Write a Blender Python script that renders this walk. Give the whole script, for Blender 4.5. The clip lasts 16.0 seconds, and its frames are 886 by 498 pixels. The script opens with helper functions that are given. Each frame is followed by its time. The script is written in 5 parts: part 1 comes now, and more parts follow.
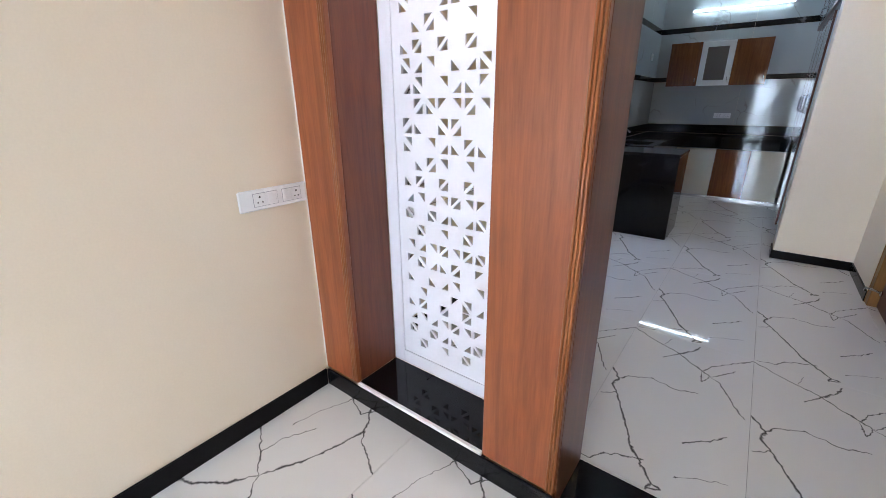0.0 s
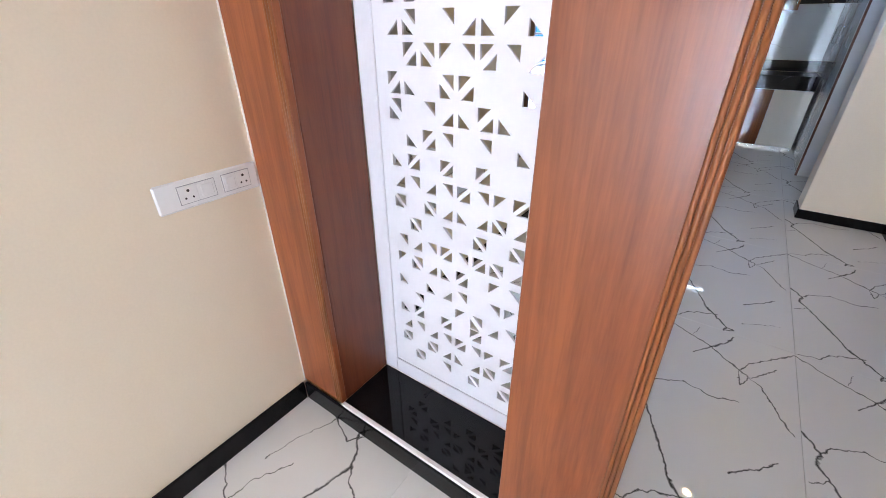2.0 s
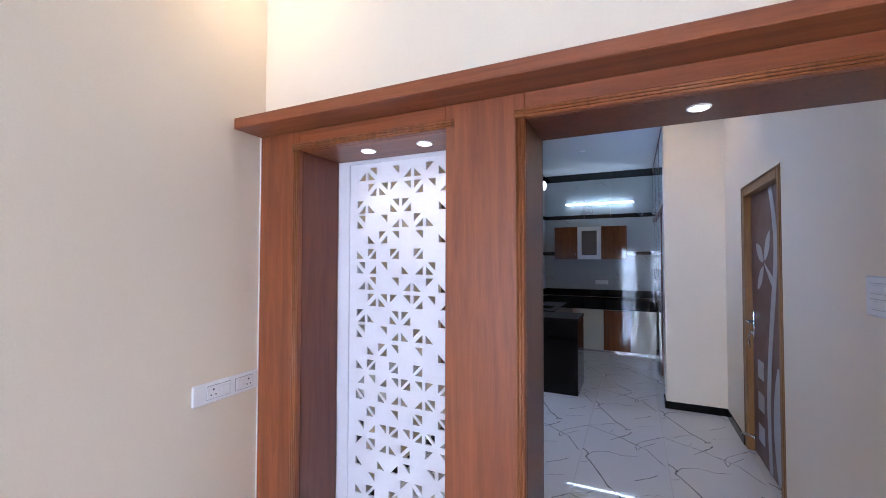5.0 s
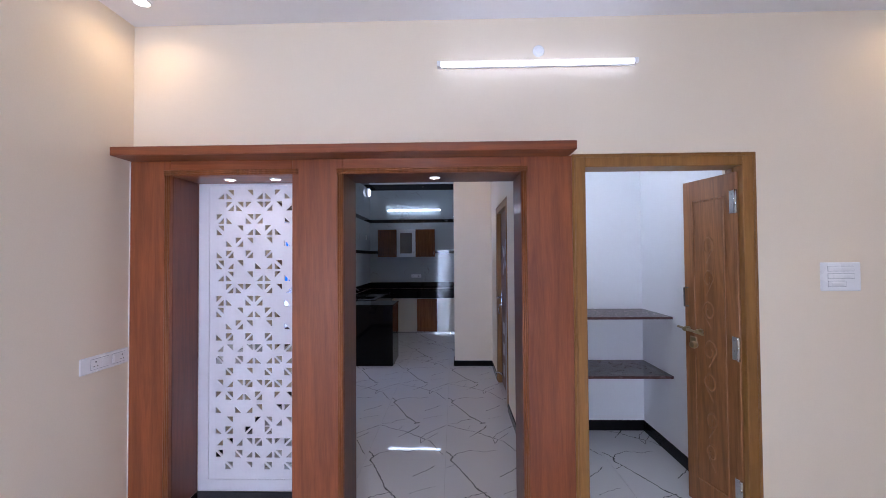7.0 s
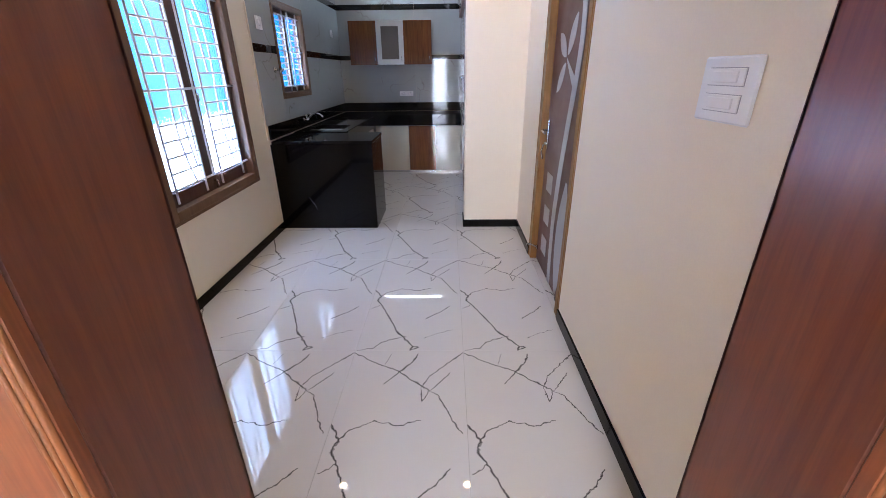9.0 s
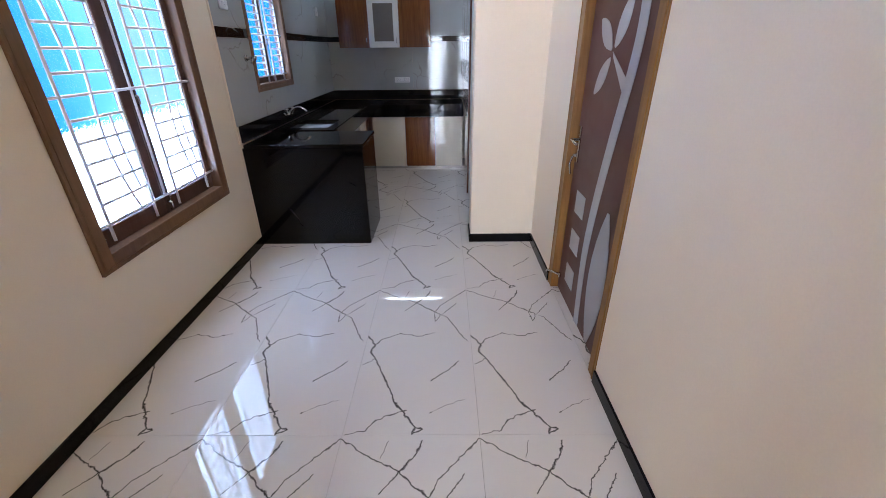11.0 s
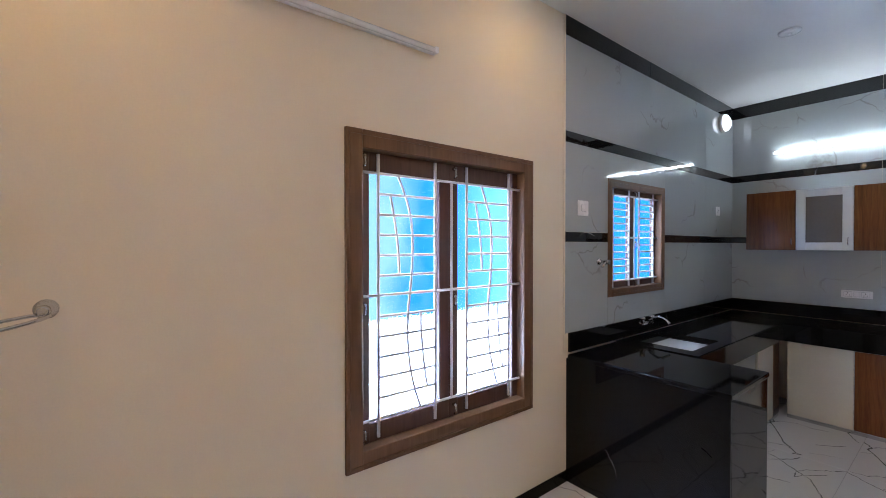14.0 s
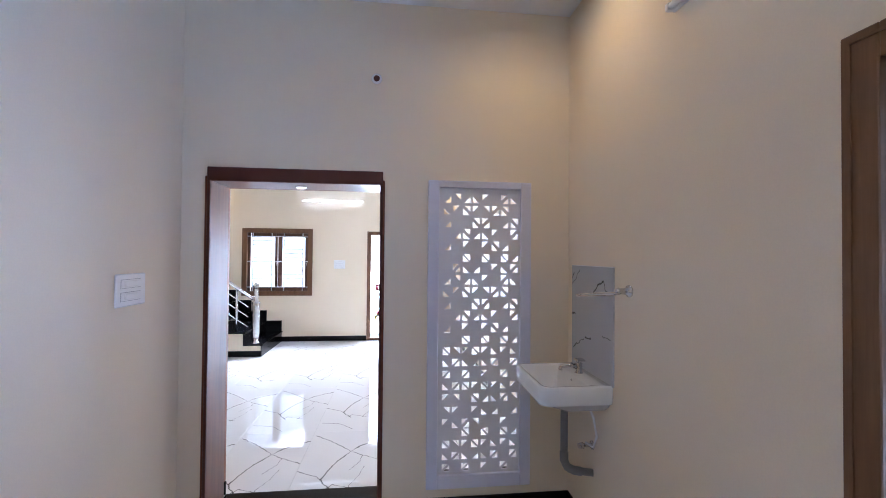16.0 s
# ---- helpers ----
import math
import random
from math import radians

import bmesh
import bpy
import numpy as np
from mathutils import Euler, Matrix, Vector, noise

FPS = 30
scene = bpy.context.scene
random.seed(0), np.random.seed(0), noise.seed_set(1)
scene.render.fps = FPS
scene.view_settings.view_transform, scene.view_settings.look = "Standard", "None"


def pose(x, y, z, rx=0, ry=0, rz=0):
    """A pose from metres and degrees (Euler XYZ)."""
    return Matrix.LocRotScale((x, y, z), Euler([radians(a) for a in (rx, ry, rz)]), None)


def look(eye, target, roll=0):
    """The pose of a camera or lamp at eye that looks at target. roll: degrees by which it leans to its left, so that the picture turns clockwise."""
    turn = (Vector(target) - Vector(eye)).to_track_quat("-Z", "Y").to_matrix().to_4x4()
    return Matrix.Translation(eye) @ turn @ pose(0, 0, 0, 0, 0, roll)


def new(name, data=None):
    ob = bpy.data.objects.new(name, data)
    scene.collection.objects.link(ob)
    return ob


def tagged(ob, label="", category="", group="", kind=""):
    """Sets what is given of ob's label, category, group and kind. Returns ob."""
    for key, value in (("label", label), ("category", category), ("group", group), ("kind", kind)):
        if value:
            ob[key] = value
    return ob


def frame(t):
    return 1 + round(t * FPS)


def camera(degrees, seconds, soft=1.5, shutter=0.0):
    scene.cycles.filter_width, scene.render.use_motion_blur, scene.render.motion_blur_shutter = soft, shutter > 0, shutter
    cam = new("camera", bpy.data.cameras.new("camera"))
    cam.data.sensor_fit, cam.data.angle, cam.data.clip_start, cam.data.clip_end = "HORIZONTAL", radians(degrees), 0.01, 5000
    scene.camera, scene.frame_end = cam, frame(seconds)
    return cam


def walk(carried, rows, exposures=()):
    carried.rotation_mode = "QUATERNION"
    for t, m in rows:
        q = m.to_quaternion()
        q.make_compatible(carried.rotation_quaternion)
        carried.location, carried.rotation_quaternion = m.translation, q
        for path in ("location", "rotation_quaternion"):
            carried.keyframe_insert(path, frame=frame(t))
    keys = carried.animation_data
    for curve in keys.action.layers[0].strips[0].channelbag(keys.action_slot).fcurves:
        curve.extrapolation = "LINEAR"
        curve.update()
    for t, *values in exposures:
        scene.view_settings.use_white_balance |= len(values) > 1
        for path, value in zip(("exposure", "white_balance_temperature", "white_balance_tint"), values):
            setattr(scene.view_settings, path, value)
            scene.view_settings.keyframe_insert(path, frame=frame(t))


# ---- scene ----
cam = camera(95.0, 16.0, soft=0.9)
PATH = [
    (0, (-0.021, -0.004, 1.405), (-1.158, 1.493, 0.722), -0.4),
    (0.5, (-0.326, 0.324, 1.316), (-1.384, 1.741, 0.383), -0.4),
    (1, (-0.39, 0.4, 1.309), (-1.395, 1.764, 0.247), -0.3),
    (1.5, (-0.385, 0.387, 1.371), (-1.376, 1.749, 0.293), -0.4),
    (2, (-0.358, 0.359, 1.459), (-1.368, 1.789, 0.492), -0.2),
    (2.5, (-0.327, 0.318, 1.526), (-1.381, 1.86, 0.809), -0.3),
    (3, (-0.295, 0.255, 1.585), (-1.38, 1.89, 1.198), -0.2),
    (3.2, (-0.268, 0.252, 1.608), (-1.385, 1.889, 1.334), -0.4),
    (5.5, (0.109, -0.586, 1.571), (-0.519, 1.311, 1.648), -0.2),
    (6, (0.259, -0.947, 1.566), (-0.078, 1.023, 1.634), -0.4),
    (6.5, (0.303, -1.248, 1.565), (0.168, 0.747, 1.623), -0.4),
    (7, (0.283, -1.246, 1.577), (0.23, 0.753, 1.62), -0.4),
    (7.5, (0.274, -0.893, 1.603), (0.242, 1.106, 1.635), -0.6),
    (8, (0.226, -0.399, 1.583), (0.196, 1.601, 1.552), -0.5),
    (8.5, (0.189, 0.17, 1.604), (0.159, 2.145, 1.287), -0.6),
    (9, (0.127, 0.702, 1.492), (0.097, 2.535, 0.692), -0.6),
    (9.2, (0.109, 0.883, 1.442), (0.08, 2.614, 0.44), -0.7),
    (11.5, (0.024, 1.353, 1.629), (0.034, 3.204, 0.872), -0.3),
    (12, (-0.009, 1.315, 1.647), (0.029, 3.295, 1.365), -0.2),
    (12.5, (-0.005, 1.332, 1.635), (-0.013, 3.331, 1.567), -0.3),
    (13, (0.023, 1.435, 1.634), (-0.248, 3.417, 1.615), -0.3),
    (13.5, (0.158, 1.78, 1.622), (-0.713, 3.58, 1.605), -0.3),
    (14, (0.124, 2.281, 1.651), (-1.465, 3.496, 1.631), 0.0),
    (14.4, (0.12, 2.736, 1.636), (-1.845, 3.105, 1.641), -0.3),
    (14.5, (0.062, 2.829, 1.636), (-1.935, 2.95, 1.625), -0.3),
    (15, (-0.208, 3.319, 1.624), (-1.883, 2.227, 1.636), 0.2),
    (15.5, (-0.333, 3.679, 1.628), (-1.182, 1.868, 1.662), 0.4),
    (15.6, (-0.36, 3.741, 1.633), (-1.044, 1.862, 1.668), 0.6),
    (16, (-0.465, 3.954, 1.624), (-0.686, 1.967, 1.655), 0.5),
]
EXPOSURES = [
    (0.0, 0.40, 5900, 14), (2.0, 0.48, 6000, 16), (3.0, 0.25, 5900, 15), (5.5, 0.0, 5350, 23), (6.5, -0.36, 5500, 26), (8.0, -0.3, 5450, 28), (8.5, 0.3, 5400, 25), (9.0, 0.9, 6150, 22),
    (11.5, 0.75, 6250, 20), (12.5, 0.58, 6450, 21), (13.5, 0.75, 6600, 21), (14.0, 0.88, 6450, 20), (14.5, 0.95, 5600, 15), (15.0, 0.4, 5350, 14), (15.5, 0.15, 5350, 18), (16.0, 0.55, 5350, 19),
]
walk(cam, [(t, look(eye, target, roll)) for t, eye, target, roll in PATH], EXPOSURES)

# ---- world and lights ----
world = bpy.data.worlds.new("world")
scene.world = world
world.use_nodes = True
wn = world.node_tree
sky = wn.nodes.new("ShaderNodeTexSky")
sky.sky_type = 'NISHITA'
sky.sun_disc = False
sky.sun_elevation = radians(50)
sky.sun_rotation = radians(250)
wn.nodes["Background"].inputs[1].default_value = 0.12
wn.links.new(sky.outputs[0], wn.nodes["Background"].inputs[0])

sun_data = bpy.data.lights.new("sun", 'SUN')
sun_data.energy, sun_data.angle, sun_data.color = 3.0, radians(0.5), (1.0, 0.95, 0.88)
sun = new("sun", sun_data)
sun.matrix_world = look((14, 10, 25), (0, 0, 0))


def area(name, m, sx, sy, watts, colour, spread=180):
    d = bpy.data.lights.new(name, 'AREA')
    d.shape, d.size, d.size_y, d.energy, d.color = 'RECTANGLE', sx, sy, watts, colour
    d.spread = radians(spread)
    ob = new(name, d)
    ob.matrix_world = m
    return ob


def spot(name, at, watts, colour, angle=120, radius=0.04):
    d = bpy.data.lights.new(name, 'SPOT')
    d.energy, d.color, d.spot_size, d.spot_blend, d.shadow_soft_size = watts, colour, radians(angle), 1.0, radius
    ob = new(name, d)
    ob.matrix_world = look(at, (at[0], at[1] + 0.001, at[2] - 1))
    return ob


# ---- materials ----
def ripple(nt, b, vector, scale, strength, depth):
    """Slight waviness of a pressed or fired glossy face."""
    n = nt.nodes.new("ShaderNodeTexNoise")
    n.inputs["Scale"].default_value, n.inputs["Detail"].default_value = scale, 1.5
    nt.links.new(vector, n.inputs["Vector"])
    bp = nt.nodes.new("ShaderNodeBump")
    bp.inputs["Strength"].default_value, bp.inputs["Distance"].default_value = strength, depth
    nt.links.new(n.outputs["Fac"], bp.inputs["Height"])
    nt.links.new(bp.outputs[0], b.inputs["Normal"])


def material(name, colour, rough=0.5, metal=0.0, vary=0.06, scale=3.0, fine=60.0, bump=0.0, spec=0.5, coat=0.0, emit=None, power=0.0, wave=0.0):
    m = bpy.data.materials.new(name)
    m.use_nodes = True
    nt = m.node_tree
    b = nt.nodes["Principled BSDF"]
    b.inputs["Roughness"].default_value = rough
    b.inputs["Metallic"].default_value = metal
    b.inputs["Specular IOR Level"].default_value = spec
    b.inputs["Coat Weight"].default_value = coat
    b.inputs["Coat Roughness"].default_value = 0.05
    b.inputs["Base Color"].default_value = (*colour, 1)
    if emit:
        b.inputs["Emission Color"].default_value = (*emit, 1)
        b.inputs["Emission Strength"].default_value = power
    if wave > 0:
        ripple(nt, b, nt.nodes.new("ShaderNodeTexCoord").outputs["Object"], 26.0, wave, 0.002)
    if vary > 0:
        tc = nt.nodes.new("ShaderNodeTexCoord")
        n1, n2 = nt.nodes.new("ShaderNodeTexNoise"), nt.nodes.new("ShaderNodeTexNoise")
        n1.inputs["Scale"].default_value, n2.inputs["Scale"].default_value = scale, fine
        n1.inputs["Detail"].default_value = 4
        add = nt.nodes.new("ShaderNodeMath")
        add.operation = 'ADD'
        ramp = nt.nodes.new("ShaderNodeMapRange")
        ramp.inputs[1].default_value, ramp.inputs[2].default_value = 0.6, 1.4
        ramp.inputs[3].default_value, ramp.inputs[4].default_value = 1 - vary, 1 + vary
        mul = nt.nodes.new("ShaderNodeVectorMath")
        mul.operation = 'SCALE'
        mul.inputs[0].default_value = colour
        for n in (n1, n2):
            nt.links.new(tc.outputs["Object"], n.inputs["Vector"])
        nt.links.new(n1.outputs["Fac"], add.inputs[0])
        nt.links.new(n2.outputs["Fac"], add.inputs[1])
        nt.links.new(add.outputs[0], ramp.inputs[0])
        nt.links.new(ramp.outputs[0], mul.inputs["Scale"])
        nt.links.new(mul.outputs[0], b.inputs["Base Color"])
        rr = nt.nodes.new("ShaderNodeMapRange")
        rr.inputs[1].default_value, rr.inputs[2].default_value = 0.3, 0.7
        rr.inputs[3].default_value, rr.inputs[4].default_value = max(0.0, rough - 0.04), rough + 0.04
        nt.links.new(n1.outputs["Fac"], rr.inputs[0])
        nt.links.new(rr.outputs[0], b.inputs["Roughness"])
        if bump > 0:
            bp = nt.nodes.new("ShaderNodeBump")
            bp.inputs["Strength"].default_value, bp.inputs["Distance"].default_value = bump, 0.002
            nt.links.new(n2.outputs["Fac"], bp.inputs["Height"])
            nt.links.new(bp.outputs[0], b.inputs["Normal"])
    return m


def wood_material(name, dark, light, along='Z', rough=0.42, coat=0.12, bands=22.0, streak=0.87, polished=False):
    m = bpy.data.materials.new(name)
    m.use_nodes = True
    nt = m.node_tree
    b = nt.nodes["Principled BSDF"]
    tc = nt.nodes.new("ShaderNodeTexCoord")
    mp = nt.nodes.new("ShaderNodeMapping")
    k = {'X': 0, 'Y': 1, 'Z': 2}[along]
    s = [1.0, 1.0, 1.0]
    s[k] = 0.06
    mp.inputs["Scale"].default_value = s
    info = nt.nodes.new("ShaderNodeObjectInfo")
    shift = nt.nodes.new("ShaderNodeVectorMath")
    shift.operation = 'SCALE'
    shift.inputs[0].default_value = (3.1, 5.7, 7.3)
    nt.links.new(info.outputs["Random"], shift.inputs["Scale"])
    nt.links.new(shift.outputs[0], mp.inputs["Location"])
    nt.links.new(tc.outputs["Object"], mp.inputs["Vector"])
    n1, n2, n3 = (nt.nodes.new("ShaderNodeTexNoise") for _ in range(3))
    n1.inputs["Scale"].default_value, n1.inputs["Detail"].default_value, n1.inputs["Distortion"].default_value = bands, 5, 1.2
    n2.inputs["Scale"].default_value, n2.inputs["Detail"].default_value = bands * 11, 4
    n3.inputs["Scale"].default_value, n3.inputs["Detail"].default_value = 3.0, 2
    for n in (n1, n2, n3):
        nt.links.new(mp.outputs[0], n.inputs["Vector"])
    mix = nt.nodes.new("ShaderNodeMath")
    mix.operation = 'MULTIPLY_ADD'
    mix.inputs[1].default_value = 0.4
    nt.links.new(n2.outputs["Fac"], mix.inputs[0])
    nt.links.new(n1.outputs["Fac"], mix.inputs[2])
    mix2 = nt.nodes.new("ShaderNodeMath")
    mix2.operation = 'MULTIPLY_ADD'
    mix2.inputs[1].default_value = 0.25
    nt.links.new(n3.outputs["Fac"], mix2.inputs[0])
    nt.links.new(mix.outputs[0], mix2.inputs[2])
    ramp = nt.nodes.new("ShaderNodeValToRGB")
    ramp.color_ramp.elements[0].position, ramp.color_ramp.elements[0].color = 0.62, (*dark, 1)
    ramp.color_ramp.elements[1].position, ramp.color_ramp.elements[1].color = 1.12, (*light, 1)
    nt.links.new(mix2.outputs[0], ramp.inputs[0])
    wave = nt.nodes.new("ShaderNodeTexWave")
    wave.bands_direction = 'DIAGONAL'
    for key, val in (("Scale", 16.0), ("Distortion", 9.0), ("Detail", 3.0), ("Detail Scale", 1.1)):
        wave.inputs[key].default_value = val
    nt.links.new(mp.outputs[0], wave.inputs["Vector"])
    thin = nt.nodes.new("ShaderNodeMapRange")
    thin.inputs[1].default_value, thin.inputs[2].default_value = 0.0, 0.22
    thin.inputs[3].default_value, thin.inputs[4].default_value = streak, 1.02
    nt.links.new(wave.outputs["Fac"], thin.inputs[0])
    lines = nt.nodes.new("ShaderNodeVectorMath")
    lines.operation = 'SCALE'
    nt.links.new(ramp.outputs[0], lines.inputs[0])
    nt.links.new(thin.outputs[0], lines.inputs["Scale"])
    nt.links.new(lines.outputs[0], b.inputs["Base Color"])
    b.inputs["Roughness"].default_value = rough
    b.inputs["Coat Weight"].default_value = coat
    b.inputs["Coat Roughness"].default_value = 0.02 if polished else 0.22
    b.inputs["Specular IOR Level"].default_value = 0.3
    if polished:
        ripple(nt, b, tc.outputs["Object"], 26.0, 0.24, 0.002)
        return m
    bp = nt.nodes.new("ShaderNodeBump")
    bp.inputs["Strength"].default_value, bp.inputs["Distance"].default_value = 0.15, 0.001
    nt.links.new(n2.outputs["Fac"], bp.inputs["Height"])
    nt.links.new(bp.outputs[0], b.inputs["Normal"])
    return m


def vein_material(name, base, vein, rough, scale, width, amount, tint=0.04, coat=0.0, spec=0.5, wave=0.0):
    """Polished stone with broken veins."""
    m = bpy.data.materials.new(name)
    m.use_nodes = True
    nt = m.node_tree
    b = nt.nodes["Principled BSDF"]
    tc = nt.nodes.new("ShaderNodeTexCoord")
    info = nt.nodes.new("ShaderNodeObjectInfo")
    off = nt.nodes.new("ShaderNodeVectorMath")
    off.operation = 'MULTIPLY_ADD'
    comb = nt.nodes.new("ShaderNodeCombineXYZ")
    for i in range(3):
        nt.links.new(info.outputs["Random"], comb.inputs[i])
    off.inputs[1].default_value = (7.0, 11.0, 5.0)
    nt.links.new(comb.outputs[0], off.inputs[0])
    nt.links.new(tc.outputs["Object"], off.inputs[2])
    warp = nt.nodes.new("ShaderNodeTexNoise")
    warp.inputs["Scale"].default_value, warp.inputs["Detail"].default_value = scale * 1.6, 5
    nt.links.new(off.outputs[0], warp.inputs["Vector"])
    wa = nt.nodes.new("ShaderNodeVectorMath")
    wa.operation = 'MULTIPLY_ADD'
    wa.inputs[1].default_value = (0.35, 0.35, 0.35)
    nt.links.new(warp.outputs["Color"], wa.inputs[0])
    nt.links.new(off.outputs[0], wa.inputs[2])
    rot = nt.nodes.new("ShaderNodeMapping")
    rot.inputs["Rotation"].default_value = (0.6, 0.7, 0.5)
    rot.inputs["Scale"].default_value = (1.0, 0.45, 1.0)
    nt.links.new(wa.outputs[0], rot.inputs["Vector"])
    vor = nt.nodes.new("ShaderNodeTexVoronoi")
    vor.feature = 'DISTANCE_TO_EDGE'
    vor.inputs["Scale"].default_value = scale
    nt.links.new(rot.outputs[0], vor.inputs["Vector"])
    line = nt.nodes.new("ShaderNodeMapRange")
    line.inputs[1].default_value, line.inputs[2].default_value = 0.0, width
    line.inputs[3].default_value, line.inputs[4].default_value = 1.0, 0.0
    nt.links.new(vor.outputs["Distance"], line.inputs[0])
    gate = nt.nodes.new("ShaderNodeTexNoise")
    gate.inputs["Scale"].default_value = scale * 1.3
    nt.links.new(off.outputs[0], gate.inputs["Vector"])
    gm = nt.nodes.new("ShaderNodeMapRange")
    gm.inputs[1].default_value, gm.inputs[2].default_value = 0.62 - amount * 0.3, 0.68 - amount * 0.2
    nt.links.new(gate.outputs["Fac"], gm.inputs[0])
    both = nt.nodes.new("ShaderNodeMath")
    both.operation = 'MULTIPLY'
    nt.links.new(line.outputs[0], both.inputs[0])
    nt.links.new(gm.outputs[0], both.inputs[1])
    cloud = nt.nodes.new("ShaderNodeMapRange")
    cloud.inputs[3].default_value, cloud.inputs[4].default_value = 1 - tint, 1 + tint
    nt.links.new(warp.outputs["Fac"], cloud.inputs[0])
    bs = nt.nodes.new("ShaderNodeVectorMath")
    bs.operation = 'SCALE'
    bs.inputs[0].default_value = base
    nt.links.new(cloud.outputs[0], bs.inputs["Scale"])
    mix = nt.nodes.new("ShaderNodeMix")
    mix.data_type = 'RGBA'
    mix.inputs["B"].default_value = (*vein, 1)
    nt.links.new(both.outputs[0], mix.inputs["Factor"])
    nt.links.new(bs.outputs[0], mix.inputs["A"])
    nt.links.new(mix.outputs["Result"], b.inputs["Base Color"])
    b.inputs["Roughness"].default_value = rough
    b.inputs["Coat Weight"].default_value = coat
    b.inputs["Specular IOR Level"].default_value = spec
    if wave > 0:
        ripple(nt, b, off.outputs[0], 26.0, wave, 0.002)
    return m


def glass_material(name, colour, rough):
    m = bpy.data.materials.new(name)
    m.use_nodes = True
    nt = m.node_tree
    b = nt.nodes["Principled BSDF"]
    b.inputs["Base Color"].default_value = (*colour, 1)
    b.inputs["Transmission Weight"].default_value = 1.0
    b.inputs["Roughness"].default_value = rough
    b.inputs["IOR"].default_value = 1.1
    n = nt.nodes.new("ShaderNodeTexVoronoi")
    n.inputs["Scale"].default_value = 45
    tc = nt.nodes.new("ShaderNodeTexCoord")
    nt.links.new(tc.outputs["Object"], n.inputs["Vector"])
    bp = nt.nodes.new("ShaderNodeBump")
    bp.inputs["Strength"].default_value, bp.inputs["Distance"].default_value = 0.4, 0.004
    nt.links.new(n.outputs["Distance"], bp.inputs["Height"])
    nt.links.new(bp.outputs[0], b.inputs["Normal"])
    return m


CREAM = material("cream_paint", (0.81, 0.705, 0.55), 0.55, vary=0.03, scale=1.5, fine=140, bump=0.08)
WHITE_PAINT = material("white_paint", (0.80, 0.78, 0.76), 0.6, vary=0.03, scale=1.2, fine=120, bump=0.08)
STORE_PAINT = material("store_paint", (0.78, 0.80, 0.82), 0.6, vary=0.03, scale=1.2, fine=120, bump=0.08)
CEILING = material("ceiling_paint", (0.80, 0.79, 0.78), 0.7, vary=0.02, scale=1.0, fine=90)
TEAK = wood_material("red_brown_laminate", (0.160, 0.040, 0.013), (0.245, 0.070, 0.021), coat=0.3, streak=0.94)
TEAK_X = wood_material("red_brown_laminate_across", (0.160, 0.040, 0.013), (0.245, 0.070, 0.021), along='X', coat=0.3, streak=0.94)
DARK_WOOD = wood_material("darker_red_laminate", (0.095, 0.022, 0.009), (0.14, 0.036, 0.013), coat=0.3, streak=0.94)
BEAD_WOOD = wood_material("honey_bead", (0.17, 0.052, 0.014), (0.27, 0.09, 0.026))
FRAME_WOOD = wood_material("ochre_door_frame", (0.20, 0.09, 0.022), (0.27, 0.13, 0.033), streak=0.95)
DOOR_WOOD = wood_material("carved_door_wood", (0.16, 0.065, 0.02), (0.28, 0.12, 0.04))
WINDOW_WOOD = wood_material("brown_window_wood", (0.14, 0.070, 0.034), (0.19, 0.098, 0.048), streak=0.97)
DARK_LAM = material("maroon_laminate", (0.085, 0.026, 0.02), 0.38, vary=0.06, scale=8, fine=90, spec=0.3)
CAB_WOOD = wood_material("orange_brown_laminate", (0.12, 0.032, 0.010), (0.21, 0.064, 0.018), rough=0.06, coat=0.6, polished=True)
CAB_CREAM = material("cream_laminate", (0.72, 0.68, 0.58), 0.03, vary=0.03, coat=0.6, wave=0.24)
CAB_WHITE = material("white_laminate", (0.78, 0.80, 0.80), 0.03, vary=0.02, coat=0.6, wave=0.24)
GRANITE = vein_material("black_granite", (0.005, 0.005, 0.006), (0.16, 0.16, 0.17), 0.05, 1.6, 0.008, 0.05, spec=0.22)
SINK_STONE = material("matte_black_sink", (0.010, 0.010, 0.011), 0.4, vary=0.15, scale=12, fine=180, spec=0.2)
SKIRT = material("black_skirting", (0.008, 0.008, 0.009), 0.16, vary=0.2, scale=9, fine=200, spec=0.15)
JAALI = material("white_panel", (0.77, 0.76, 0.81), 0.35, vary=0.02)
PLASTIC = material("white_plastic", (0.88, 0.88, 0.88), 0.25, vary=0.015)
PLASTIC_GREY = material("grey_plastic", (0.38, 0.39, 0.41), 0.35, vary=0.05)
BLACK = material("black_plastic", (0.02, 0.02, 0.02), 0.4, vary=0.1)
STEEL = material("polished_steel", (0.62, 0.62, 0.63), 0.18, 1.0, vary=0.04, fine=120)
BRASS = material("aged_brass", (0.30, 0.24, 0.13), 0.32, 1.0, vary=0.12)
GRILL = material("silver_grill_paint", (0.84, 0.84, 0.90), 0.4, 0.0, vary=0.05)
CERAMIC = material("white_ceramic", (0.82, 0.83, 0.84), 0.08, vary=0.01, coat=0.5)
SILVER = material("silver_inlay", (0.42, 0.44, 0.47), 0.4, 0.35, vary=0.05, fine=200)
SHELF_STONE = material("brown_shelf_stone", (0.09, 0.045, 0.04), 0.25, vary=0.1, scale=20)
MARBLE = vein_material("white_marble_tile", (0.43, 0.455, 0.455), (0.30, 0.29, 0.28), 0.012, 1.9, 0.016, 0.34, tint=0.03, wave=0.28)
